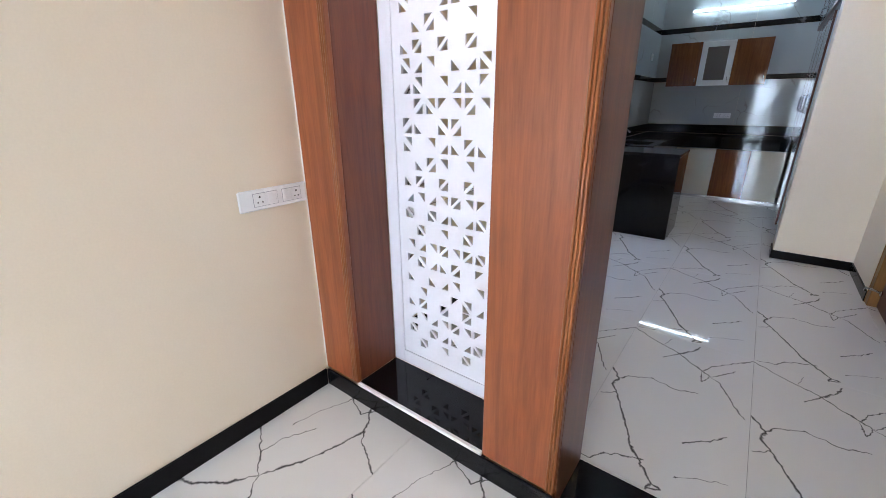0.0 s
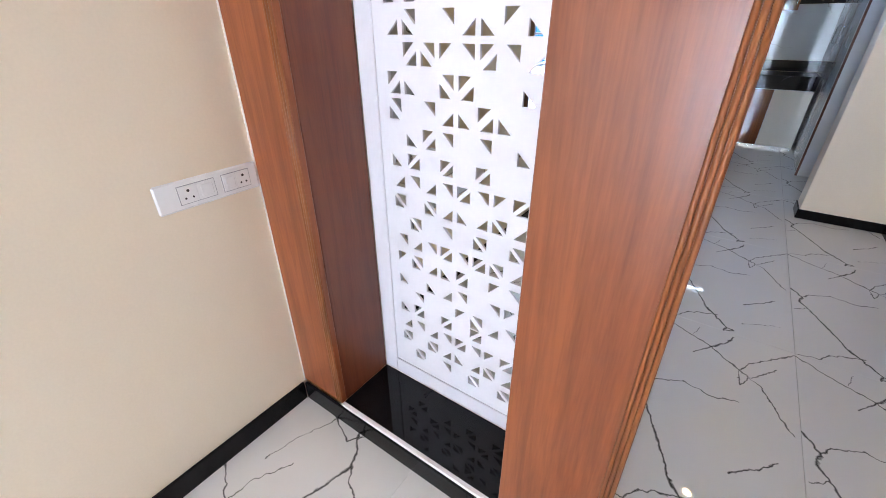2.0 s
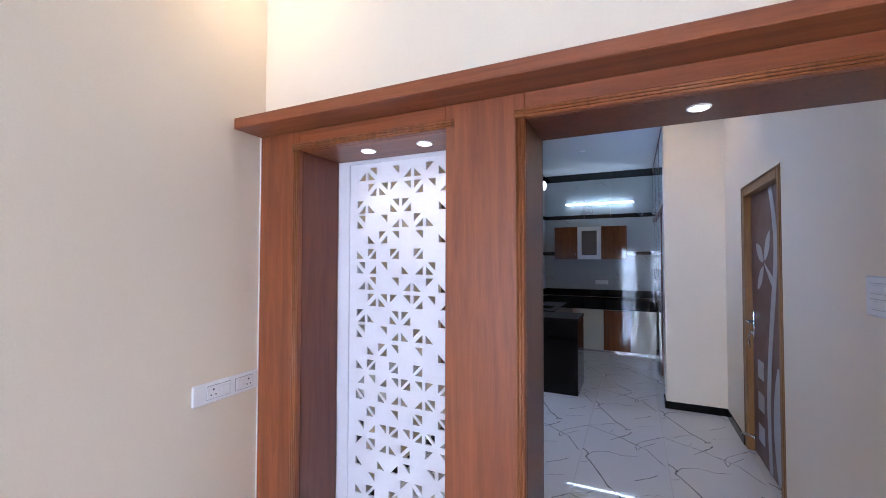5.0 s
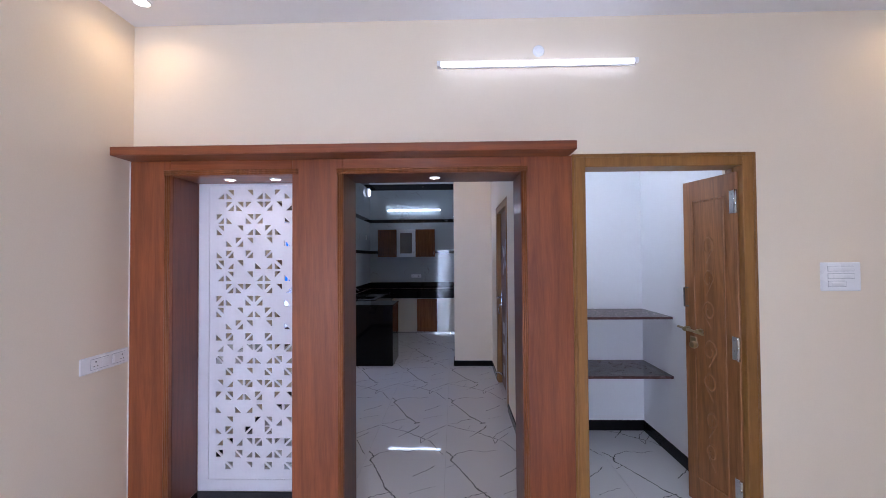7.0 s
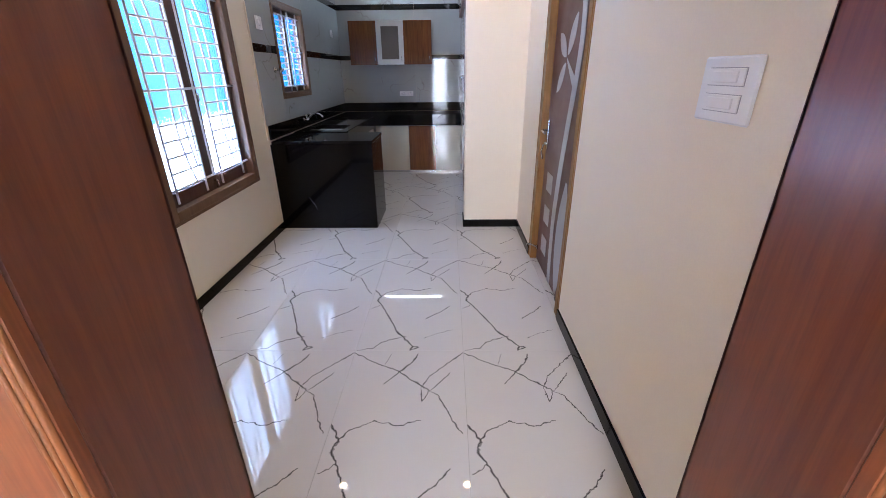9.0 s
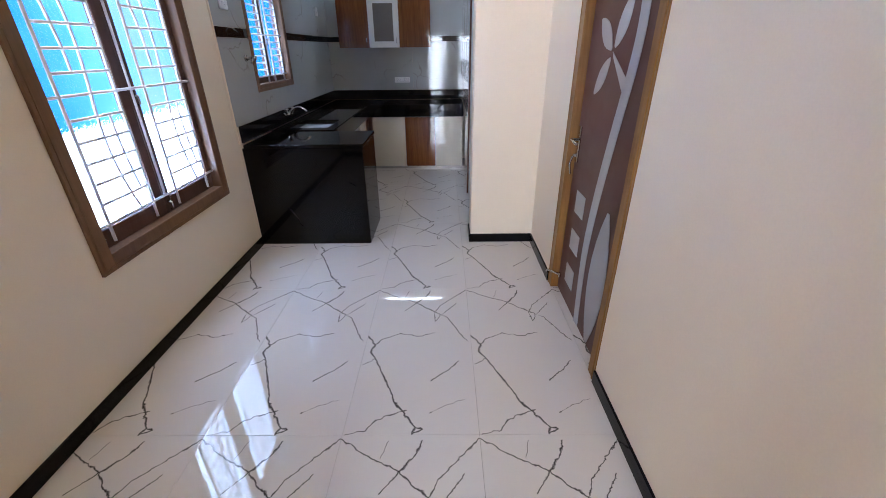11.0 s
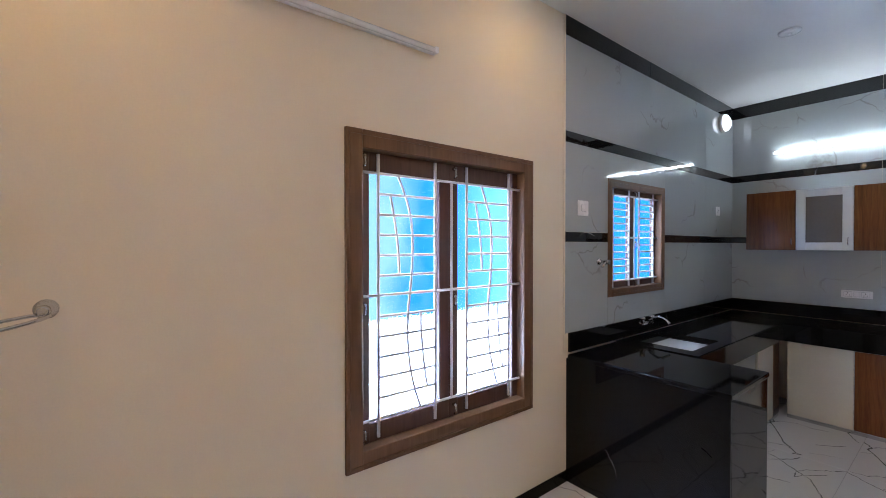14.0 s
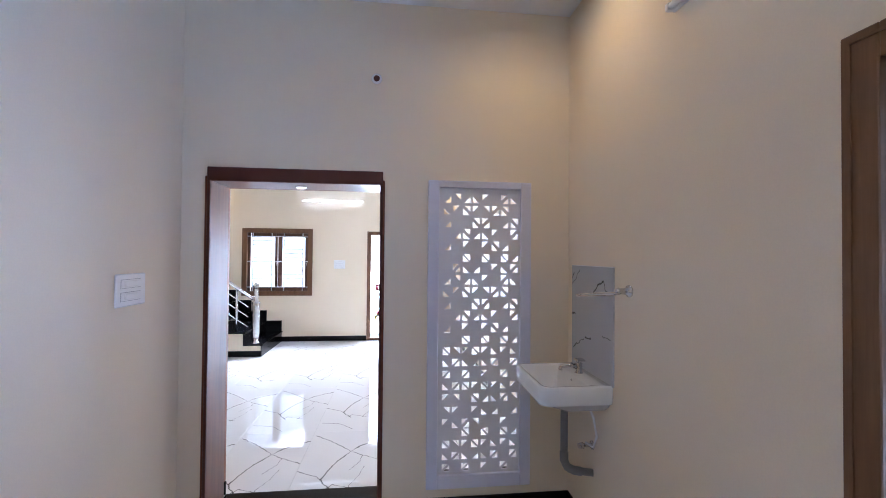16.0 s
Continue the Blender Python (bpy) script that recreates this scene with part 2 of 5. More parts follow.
BLACK_BAND = vein_material("black_marble_band", (0.012, 0.012, 0.014), (0.35, 0.35, 0.36), 0.02, 1.8, 0.012, 0.14, wave=0.10)
SASH_WOOD = wood_material("dark_sash_wood", (0.09, 0.043, 0.030), (0.12, 0.06, 0.042), streak=0.97)
LAVENDER = material("lavender_white_paint", (0.70, 0.70, 0.80), 0.35, vary=0.02)
CAB_BROWN = wood_material("dark_brown_edge", (0.08, 0.03, 0.02), (0.14, 0.05, 0.03))
SMOKE = material("smoked_glass", (0.16, 0.15, 0.14), 0.15, vary=0.05)
RED_PRINT = material("red_print", (0.65, 0.04, 0.05), 0.4, vary=0.1)
YELLOW_PRINT = material("yellow_print", (0.75, 0.55, 0.08), 0.4, vary=0.1)
PIPE = material("grey_pipe", (0.22, 0.23, 0.25), 0.4, vary=0.05)
GROUT = material("grout", (0.45, 0.44, 0.42), 0.8, vary=0.1)
TUBE = material("tube_glow", (0.9, 0.95, 1.0), 0.4, vary=0, emit=(0.86, 0.93, 1.0), power=5.2)
TUBE_KITCHEN = material("kitchen_tube_glow", (0.9, 0.95, 1.0), 0.4, vary=0, emit=(0.76, 0.95, 1.0), power=19.0)
# glow of the added store room tube, strong enough to brighten the room
STORE_FILL_GLOW = material("store_fill_glow", (0.9, 0.95, 1.0), 0.4, vary=0, emit=(0.90, 0.98, 0.97), power=76.0)
DIM_GLOW = material("oval_glow", (0.9, 0.95, 1.0), 0.4, vary=0, emit=(0.82, 0.92, 1.0), power=2.0)
LAMP = material("warm_lamp_glow", (1.0, 0.95, 0.85), 0.4, vary=0, emit=(1.0, 0.90, 0.74), power=12.0)
GLASS_BLUE = glass_material("patterned_glass", (0.80, 0.92, 1.0), 0.12)


def cracked_tile(name, runs, base=(0.72, 0.715, 0.70), upright=None, rough=0.018):
    """A polished white tile with the same dark printed cracks on every piece; upright: corner (y, z) of a tile on a wall."""
    m = bpy.data.materials.new(name)
    m.use_nodes = True
    nt = m.node_tree
    b = nt.nodes["Principled BSDF"]

    def vm(op, a=None, c=None, d=None):
        n = nt.nodes.new("ShaderNodeVectorMath")
        n.operation = op
        for i, val in enumerate((a, c, d)):
            if val is None:
                continue
            if isinstance(val, (tuple, list)):
                n.inputs[i].default_value = val
            else:
                nt.links.new(val, n.inputs[i])
        return n

    def mm(op, a, c=None, d=None, clamp=False):
        n = nt.nodes.new("ShaderNodeMath")
        n.operation, n.use_clamp = op, clamp
        for i, val in enumerate((a, c, d)):
            if val is None:
                continue
            if isinstance(val, (int, float)):
                n.inputs[i].default_value = val
            else:
                nt.links.new(val, n.inputs[i])
        return n.outputs[0]
    tc = nt.nodes.new("ShaderNodeTexCoord")
    if upright:
        sep, comb = nt.nodes.new("ShaderNodeSeparateXYZ"), nt.nodes.new("ShaderNodeCombineXYZ")
        nt.links.new(tc.outputs["Object"], sep.inputs[0])
        nt.links.new(mm('SUBTRACT', sep.outputs["Y"], upright[0]), comb.inputs[0])
        nt.links.new(mm('SUBTRACT', sep.outputs["Z"], upright[1]), comb.inputs[1])
        flat = comb.outputs[0]
    else:
        flat = vm('MULTIPLY', tc.outputs["Object"], (1, 1, 0)).outputs[0]
    w1, w2 = nt.nodes.new("ShaderNodeTexNoise"), nt.nodes.new("ShaderNodeTexNoise")
    w1.inputs["Scale"].default_value, w1.inputs["Detail"].default_value = 26, 4
    w2.inputs["Scale"].default_value, w2.inputs["Detail"].default_value = 9, 3
    for w in (w1, w2):
        nt.links.new(flat, w.inputs["Vector"])
    sh = vm('MULTIPLY', vm('SUBTRACT', w1.outputs["Color"], (0.5, 0.5, 0.5)).outputs[0], (0.036, 0.036, 0)).outputs[0]
    p = vm('ADD', flat, sh).outputs[0]
    best = None
    for width, *pts in runs:
        for (ax, ay), (bx_, by) in zip(pts, pts[1:]):
            dx, dy = bx_ - ax, by - ay
            k = 1 / (dx * dx + dy * dy)
            q = vm('SUBTRACT', p, (ax, ay, 0)).outputs[0]
            h = mm('MULTIPLY', vm('DOT_PRODUCT', q, (dx * k, dy * k, 0)).outputs["Value"], 1.0, clamp=True)
            sc = nt.nodes.new("ShaderNodeVectorMath")
            sc.operation = 'SCALE'
            sc.inputs[0].default_value = (dx, dy, 0)
            nt.links.new(h, sc.inputs["Scale"])
            dist = vm('DISTANCE', q, sc.outputs[0]).outputs["Value"]
            dist = mm('DIVIDE', dist, width)
            best = dist if best is None else mm('MINIMUM', best, dist)
    wide = mm('MULTIPLY_ADD', w2.outputs["Fac"], 0.0078, 0.0004)
    line = mm('SUBTRACT', 1.0, mm('DIVIDE', best, wide), clamp=True)
    line = mm('MULTIPLY', mm('POWER', line, 0.6), mm('MULTIPLY_ADD', w2.outputs["Fac"], 1.6, 0.25, clamp=True))
    cloud = nt.nodes.new("ShaderNodeTexNoise")
    cloud.inputs["Scale"].default_value, cloud.inputs["Detail"].default_value = 2.2, 3
    nt.links.new(tc.outputs["Object"], cloud.inputs["Vector"])
    info = nt.nodes.new("ShaderNodeObjectInfo")
    tone = mm('ADD', mm('MULTIPLY_ADD', cloud.outputs["Fac"], 0.06, 0.955), mm('MULTIPLY', info.outputs["Random"], 0.02))
    sc = nt.nodes.new("ShaderNodeVectorMath")
    sc.operation = 'SCALE'
    sc.inputs[0].default_value = base
    nt.links.new(tone, sc.inputs["Scale"])
    mix = nt.nodes.new("ShaderNodeMix")
    mix.data_type = 'RGBA'
    mix.inputs["B"].default_value = (0.02, 0.02, 0.022, 1)
    nt.links.new(line, mix.inputs["Factor"])
    nt.links.new(sc.outputs[0], mix.inputs["A"])
    nt.links.new(mix.outputs["Result"], b.inputs["Base Color"])
    b.inputs["Roughness"].default_value = rough
    wob = nt.nodes.new("ShaderNodeTexNoise")
    wob.inputs["Scale"].default_value = 4.0
    nt.links.new(tc.outputs["Object"], wob.inputs["Vector"])
    bp = nt.nodes.new("ShaderNodeBump")
    bp.inputs["Strength"].default_value, bp.inputs["Distance"].default_value = 0.02, 0.01
    nt.links.new(wob.outputs["Fac"], bp.inputs["Height"])
    nt.links.new(bp.outputs[0], b.inputs["Normal"])
    return m


CRACKS_A = [
    (1.0, (0.0, 1.24), (0.125, 1.154), (0.28, 1.075), (0.403, 0.972), (0.49, 0.897), (0.603, 0.666)),
    (0.7, (0.63, 1.235), (0.537, 1.146), (0.442, 1.04), (0.405, 0.953), (0.408, 0.858)),
    (0.8, (0.55, 1.064), (0.448, 0.93), (0.41, 0.86)),
    (1.0, (0.366, 1.229), (0.344, 1.157), (0.277, 1.075), (0.206, 0.986)),
    (0.5, (0.216, 1.227), (0.191, 1.141)),
    (1.5, (0.004, 0.714), (0.053, 0.632), (0.038, 0.563), (0.072, 0.516)),
    (1.3, (0.072, 0.516), (0.143, 0.365), (0.24, 0.157), (0.331, 0.044), (0.323, 0.002), (0.362, 0.03), (0.331, 0.044)),
    (0.9, (0.01, 0.0), (0.102, 0.026), (0.15, 0.089), (0.283, 0.141)),
    (0.9, (0.053, 0.632), (0.094, 0.687), (0.198, 0.736), (0.308, 0.712), (0.412, 0.739)),
    (0.7, (0.074, 0.505), (0.011, 0.466)),
    (0.9, (0.555, 0.484), (0.488, 0.418), (0.40, 0.34)),
    (0.4, (0.40, 0.12), (0.47, 0.17), (0.57, 0.21)),
]
CRACKS_B = [
    (1.6, (0.0, 0.18), (0.08, 0.22), (0.199, 0.304), (0.261, 0.395), (0.356, 0.555), (0.391, 0.653), (0.432, 0.807)),
    (1.2, (0.341, 0.945), (0.421, 0.838), (0.432, 0.807), (0.471, 0.765), (0.547, 0.728), (0.63, 0.68)),
    (1.0, (0.0, 0.565), (0.165, 0.468), (0.262, 0.40), (0.45, 0.2), (0.6, 0.08)),
    (0.6, (0.165, 0.468), (0.175, 0.57), (0.243, 0.695)),
    (0.6, (0.14, 0.644), (0.16, 0.76), (0.234, 0.936)),
    (1.0, (0.19, 0.94), (0.267, 0.909), (0.34, 0.88), (0.39, 0.937)),
    (0.8, (0.30, 1.22), (0.42, 1.10), (0.60, 1.06)),
]
FLOOR_TILE = cracked_tile("cracked_white_tile", CRACKS_A)
FLOOR_TILE_B = cracked_tile("cracked_white_tile_b", CRACKS_B)
BASIN_TILE = cracked_tile("grey_marble_tile", [
    (0.9, (0.003, 0.54), (0.035, 0.574)),
    (0.8, (0.0, 0.50), (0.04, 0.527), (0.084, 0.567), (0.113, 0.596)),
    (1.1, (0.282, 0.468), (0.319, 0.488), (0.341, 0.517), (0.40, 0.543), (0.417, 0.521), (0.421, 0.495), (0.45, 0.481)),
    (1.0, (0.0, 0.313), (0.047, 0.32)),
    (1.1, (0.025, 0.105), (0.084, 0.142), (0.164, 0.18)),
    (1.2, (0.186, 0.19), (0.26, 0.20)),
    (0.9, (0.392, 0.235), (0.476, 0.237)),
], (0.52, 0.545, 0.58), (1.425, 0.945), 0.10)


# ---- mesh helpers ----
def box(bm, x0, x1, y0, y1, z0, z1, bevel=0.0, seg=1):
    vs = [bm.verts.new((x, y, z)) for x in (x0, x1) for y in (y0, y1) for z in (z0, z1)]
    fs = [bm.faces.new([vs[i] for i in q]) for q in ((0, 1, 3, 2), (4, 6, 7, 5), (0, 4, 5, 1), (2, 3, 7, 6), (0, 2, 6, 4), (1, 5, 7, 3))]
    if bevel > 0:
        es = list({e for f in fs for e in f.edges})
        bmesh.ops.bevel(bm, geom=es, offset=bevel, segments=seg, affect='EDGES', profile=0.5)
    return vs


def tube(bm, pts, r, n=8, caps=True):
    """A round bar along points."""
    pts = [Vector(p) for p in pts]
    rings = []
    for i, p in enumerate(pts):
        d = (pts[min(i + 1, len(pts) - 1)] - pts[max(i - 1, 0)]).normalized()
        a = d.cross(Vector((0.31, 0.22, 0.92)))
        if a.length < 0.05:
            a = d.cross(Vector((0.9, 0.1, 0.0)))
        a.normalize()
        b = d.cross(a)
        rr = r[i] if isinstance(r, (list, tuple)) else r
        rings.append([bm.verts.new(p + (a * math.cos(k * math.tau / n) + b * math.sin(k * math.tau / n)) * rr) for k in range(n)])
    for q, w in zip(rings, rings[1:]):
        for k in range(n):
            bm.faces.new((q[k], q[(k + 1) % n], w[(k + 1) % n], w[k])).smooth = True
    if caps:
        bm.faces.new(rings[0][::-1])
        bm.faces.new(rings[-1])


def lathe(bm, at, axis, profile, n=20):
    """A turned shape: profile rows of (distance along axis, radius)."""
    axis = Vector(axis).normalized()
    a = axis.orthogonal().normalized()
    b = axis.cross(a)
    rings = []
    for d, r in profile:
        c = Vector(at) + axis * d
        rings.append([bm.verts.new(c + (a * math.cos(k * math.tau / n) + b * math.sin(k * math.tau / n)) * max(r, 1e-4)) for k in range(n)])
    for q, w in zip(rings, rings[1:]):
        for k in range(n):
            bm.faces.new((q[k], q[(k + 1) % n], w[(k + 1) % n], w[k])).smooth = True
    bm.faces.new(rings[0][::-1])
    bm.faces.new(rings[-1])


def prism(bm, outline, to3, depth):
    """Outline of (u, v) pulled out from w = 0 to depth; to3 maps (u, v, w) to the world."""
    lo = [bm.verts.new(to3(u, v, 0)) for u, v in outline]
    hi = [bm.verts.new(to3(u, v, depth)) for u, v in outline]
    bm.faces.new(lo[::-1])
    bm.faces.new(hi)
    k = len(lo)
    for i in range(k):
        bm.faces.new((lo[i], lo[(i + 1) % k], hi[(i + 1) % k], hi[i]))


def finish(name, bm, mat):
    bmesh.ops.recalc_face_normals(bm, faces=bm.faces)
    me = bpy.data.meshes.new(name)
    bm.to_mesh(me)
    bm.free()
    me.materials.append(mat)
    return me


def part(name, bm, mat, parent=None, label=""):
    ob = new(name, finish(name, bm, mat))
    if parent:
        ob.parent = parent
    return tagged(ob, label=label)


def thing(name, at, label, category, group=""):
    ob = new(name)
    ob.location = at
    return tagged(ob, label=label, category=category, group=group)


def settle(ob):
    """Keep parts built in world places where they are under a moved thing."""
    bpy.context.view_layer.update()
    for c in ob.children:
        c.matrix_parent_inverse = Matrix.Translation(-ob.location)
    return ob


def bx(name, dims, mat, parent=None, bevel=0.0, label="", seg=1):
    bm = bmesh.new()
    box(bm, *dims, bevel=bevel, seg=seg)
    return part(name, bm, mat, parent, label)


def structure(ob, label=""):
    return tagged(ob, label=label, kind="structure")


def pierced(name, axis, w0, w1, u0, u1, z0, z1, holes, mat, label=""):
    """A wall across axis ('x' or 'y') from w0 to w1 thick, with holes (ua, ub, za, zb) right through it."""
    us = sorted({u0, u1, *(h[0] for h in holes), *(h[1] for h in holes)})
    zs = sorted({z0, z1, *(h[2] for h in holes), *(h[3] for h in holes)})
    us, zs = [u for u in us if u0 <= u <= u1], [z for z in zs if z0 <= z <= z1]
    nu, nz = len(us) - 1, len(zs) - 1

    def solid(i, j):
        if not (0 <= i < nu and 0 <= j < nz):
            return False
        u, z = (us[i] + us[i + 1]) / 2, (zs[j] + zs[j + 1]) / 2
        return not any(a < u < b and c < z < d for a, b, c, d in holes)
    bm = bmesh.new()
    cache = {}

    def v(i, j, k):
        if (i, j, k) not in cache:
            w = (w0, w1)[k]
            cache[(i, j, k)] = bm.verts.new((w, us[i], zs[j]) if axis == 'x' else (us[i], w, zs[j]))
        return cache[(i, j, k)]
    for i in range(nu):
        for j in range(nz):
            if not solid(i, j):
                continue
            for k in (0, 1):
                bm.faces.new((v(i, j, k), v(i + 1, j, k), v(i + 1, j + 1, k), v(i, j + 1, k)))
            if not solid(i - 1, j):
                bm.faces.new((v(i, j, 0), v(i, j + 1, 0), v(i, j + 1, 1), v(i, j, 1)))
            if not solid(i + 1, j):
                bm.faces.new((v(i + 1, j, 0), v(i + 1, j + 1, 0), v(i + 1, j + 1, 1), v(i + 1, j, 1)))
            if not solid(i, j - 1):
                bm.faces.new((v(i, j, 0), v(i + 1, j, 0), v(i + 1, j, 1), v(i, j, 1)))
            if not solid(i, j + 1):
                bm.faces.new((v(i, j + 1, 0), v(i + 1, j + 1, 0), v(i + 1, j + 1, 1), v(i, j + 1, 1)))
    return structure(part(name, bm, mat), label)

# ---- plan ----
XL = -1.60            # long outer wall, inner face
XD = 0.835            # dining side of the bedroom wall
YF = -3.88            # front wall, inner face
YP0, YP1 = 1.085, 1.351   # partition between living and dining
YC = 1.06             # front of the wooden cladding
YK = 7.85             # kitchen back wall, inner face
HL, HD = 2.960, 3.237   # ceilings
XR = 3.60             # far side of the living room
W1 = (3.04, 4.315, 0.605, 2.185)      # dining window with frame
W2 = (5.19, 6.13, 1.245, 2.165)       # kitchen window
FW = (1.122, 2.382, 0.848, 2.096)        # front window
FD = (-0.87, 0.112, 0.0, 2.064)       # front door
OP = (-0.350, 0.668, 0.0, 2.064)       # opening to the dining room
NI = (-1.360, -0.645, 0.10, 2.064)      # niche with the pierced panel
SD = (0.957, 1.981, 0.0, 2.16)       # store room door with frame
BD = (2.966, 4.002, 0.0, 2.212)         # bedroom door with frame
HA, HZ = SD[0] - 0.002, 2.150         # right end and top of the cladding

pierced("wall_west", 'x', XL - 0.10, XL, YF - 0.23, YK + 0.23, 0, HD + 0.1, [W1, W2], CREAM, "cream painted long outer wall")
pierced("wall_south", 'y', YF - 0.23, YF, XL, XR, 0, HL, [FW, FD], CREAM, "cream painted front wall of the living room")
pierced("wall_partition", 'y', YP0, YP1, XL, XR, 0, HD, [(OP[0] - 0.03, OP[1] + 0.03, 0, OP[3] + 0.03), (NI[0] - 0.02, NI[1] + 0.02, 0.06, NI[3] + 0.03), SD], CREAM,
        "cream painted wall between living and dining room")
pierced("wall_east", 'x', XR, XR + 0.2, YF - 0.23, YP1, 0, HL, [], CREAM, "cream painted side wall of the living room")
pierced("wall_bedroom", 'x', XD, XD + 0.12, YP1, 4.71, 0, HD, [BD], CREAM, "cream painted wall with the bedroom door")
structure(bx("wall_pier", (0.285, XD + 0.12, 4.71, 4.95, 0, HD), CREAM, bevel=0.004), "cream painted pier beside the kitchen")
structure(bx("wall_kitchen_east", (0.47, 0.66, 4.95, YK, 0, HD), CREAM), "pale wall behind the tall cupboard")
structure(bx("wall_north", (XL, 0.66, YK, YK + 0.23, 0, HD), CREAM), "kitchen back wall behind the tiles")
structure(bx("wall_store_north", (XD + 0.12, 2.2, 2.52, 2.64, 0, HD), STORE_PAINT), "white painted back wall of the store room")
structure(bx("wall_store_east", (2.0, 2.12, YP1, 2.52, 0, HD), STORE_PAINT), "white painted side wall of the store room")
structure(bx("wall_store_west", (XD + 0.12, XD + 0.126, YP1, 2.52, 0, HD), STORE_PAINT), "white painted side wall of the store room")
structure(bx("wall_bedroom_back", (1.6, 1.7, 2.64, 4.95, 0, HD), WHITE_PAINT), "plain wall behind the closed bedroom door")
structure(bx("ceiling_living", (XL - 0.2, XR + 0.2, YF - 0.2, YP0, HL, HL + 0.15), CEILING), "white painted living room ceiling")
structure(bx("ceiling_dining", (XL, 2.2, YP1, YK + 0.2, HD, HD + 0.15), CEILING), "white painted dining room and kitchen ceiling")
structure(bx("roof_slab", (XL - 0.3, XR + 0.3, YF - 0.3, YK + 0.3, HD + 0.15, HD + 0.35), CEILING), "concrete roof slab")
structure(bx("floor_base", (XL - 0.2, XR + 0.2, YF - 0.2, YK + 0.2, -0.2, -0.010), GROUT), "grey mortar bed under the floor tiles")
structure(bx("ground", (-200, 200, -200, 200, -0.5, -0.3), GROUT), "pale ground outside the house")


# ---- outside the windows ----
def backdrop_material(name, power, white, wall, high, bands, cuts):
    """Emission put in for daylight: pale wall below, blue sheet with paler and deeper stretches along y, added bright
    wall above it, then added open sky; cuts: lower edge of the sheet along y.
    """
    m = bpy.data.materials.new(name)
    m.use_nodes = True
    nt = m.node_tree
    nt.nodes.clear()
    link = nt.links.new
    out, em = nt.nodes.new("ShaderNodeOutputMaterial"), nt.nodes.new("ShaderNodeEmission")
    tc, sep = nt.nodes.new("ShaderNodeTexCoord"), nt.nodes.new("ShaderNodeSeparateXYZ")
    link(tc.outputs["Object"], sep.inputs[0])
    n = nt.nodes.new("ShaderNodeTexNoise")
    n.inputs["Scale"].default_value, n.inputs["Detail"].default_value = 1.9, 4
    link(tc.outputs["Object"], n.inputs["Vector"])
    sway = nt.nodes.new("ShaderNodeMath")
    sway.operation = 'MULTIPLY_ADD'
    sway.inputs[1].default_value = 1.3
    link(n.outputs["Fac"], sway.inputs[0])
    link(sep.outputs["Y"], sway.inputs[2])
    run = nt.nodes.new("ShaderNodeMapRange")
    run.inputs[1].default_value, run.inputs[2].default_value = 2.65, 12.65
    link(sway.outputs[0], run.inputs[0])
    sheet = nt.nodes.new("ShaderNodeValToRGB")
    el = sheet.color_ramp.elements
    while len(el) < len(bands):
        el.new(0.5)
    for e, (pos, col) in zip(el, bands):
        e.position, e.color = pos, (*col, 1)
    link(run.outputs[0], sheet.inputs[0])
    edge = nt.nodes.new("ShaderNodeMapRange")
    edge.inputs[1].default_value, edge.inputs[2].default_value = cuts[0], cuts[1]
    edge.inputs[3].default_value, edge.inputs[4].default_value = cuts[2], cuts[3]
    link(sep.outputs["Y"], edge.inputs[0])
    above = nt.nodes.new("ShaderNodeMath")
    above.operation = 'SUBTRACT'
    link(sep.outputs["Z"], above.inputs[0])
    link(edge.outputs[0], above.inputs[1])
    step = nt.nodes.new("ShaderNodeMapRange")
    step.inputs[1].default_value, step.inputs[2].default_value = -0.03, 0.03
    link(above.outputs[0], step.inputs[0])
    mix = nt.nodes.new("ShaderNodeMix")
    mix.data_type = 'RGBA'
    mix.inputs["A"].default_value = (*white, 1)
    link(step.outputs[0], mix.inputs["Factor"])
    link(sheet.outputs[0], mix.inputs["B"])
    top = nt.nodes.new("ShaderNodeMapRange")
    top.inputs[1].default_value, top.inputs[2].default_value = 2.85, 3.05
    link(sep.outputs["Z"], top.inputs[0])
    upper = nt.nodes.new("ShaderNodeMix")
    upper.data_type = 'RGBA'
    upper.inputs["B"].default_value = (*wall, 1)
    link(top.outputs[0], upper.inputs["Factor"])
    link(mix.outputs["Result"], upper.inputs["A"])
    eaves = nt.nodes.new("ShaderNodeMapRange")
    eaves.inputs[1].default_value, eaves.inputs[2].default_value = 6.6, 6.7
    link(sep.outputs["Z"], eaves.inputs[0])
    sky_mix = nt.nodes.new("ShaderNodeMix")
    sky_mix.data_type = 'RGBA'
    sky_mix.inputs["B"].default_value = (*high, 1)
    link(eaves.outputs[0], sky_mix.inputs["Factor"])
    link(upper.outputs["Result"], sky_mix.inputs["A"])
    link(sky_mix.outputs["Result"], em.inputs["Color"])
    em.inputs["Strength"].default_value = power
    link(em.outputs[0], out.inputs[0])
    return m


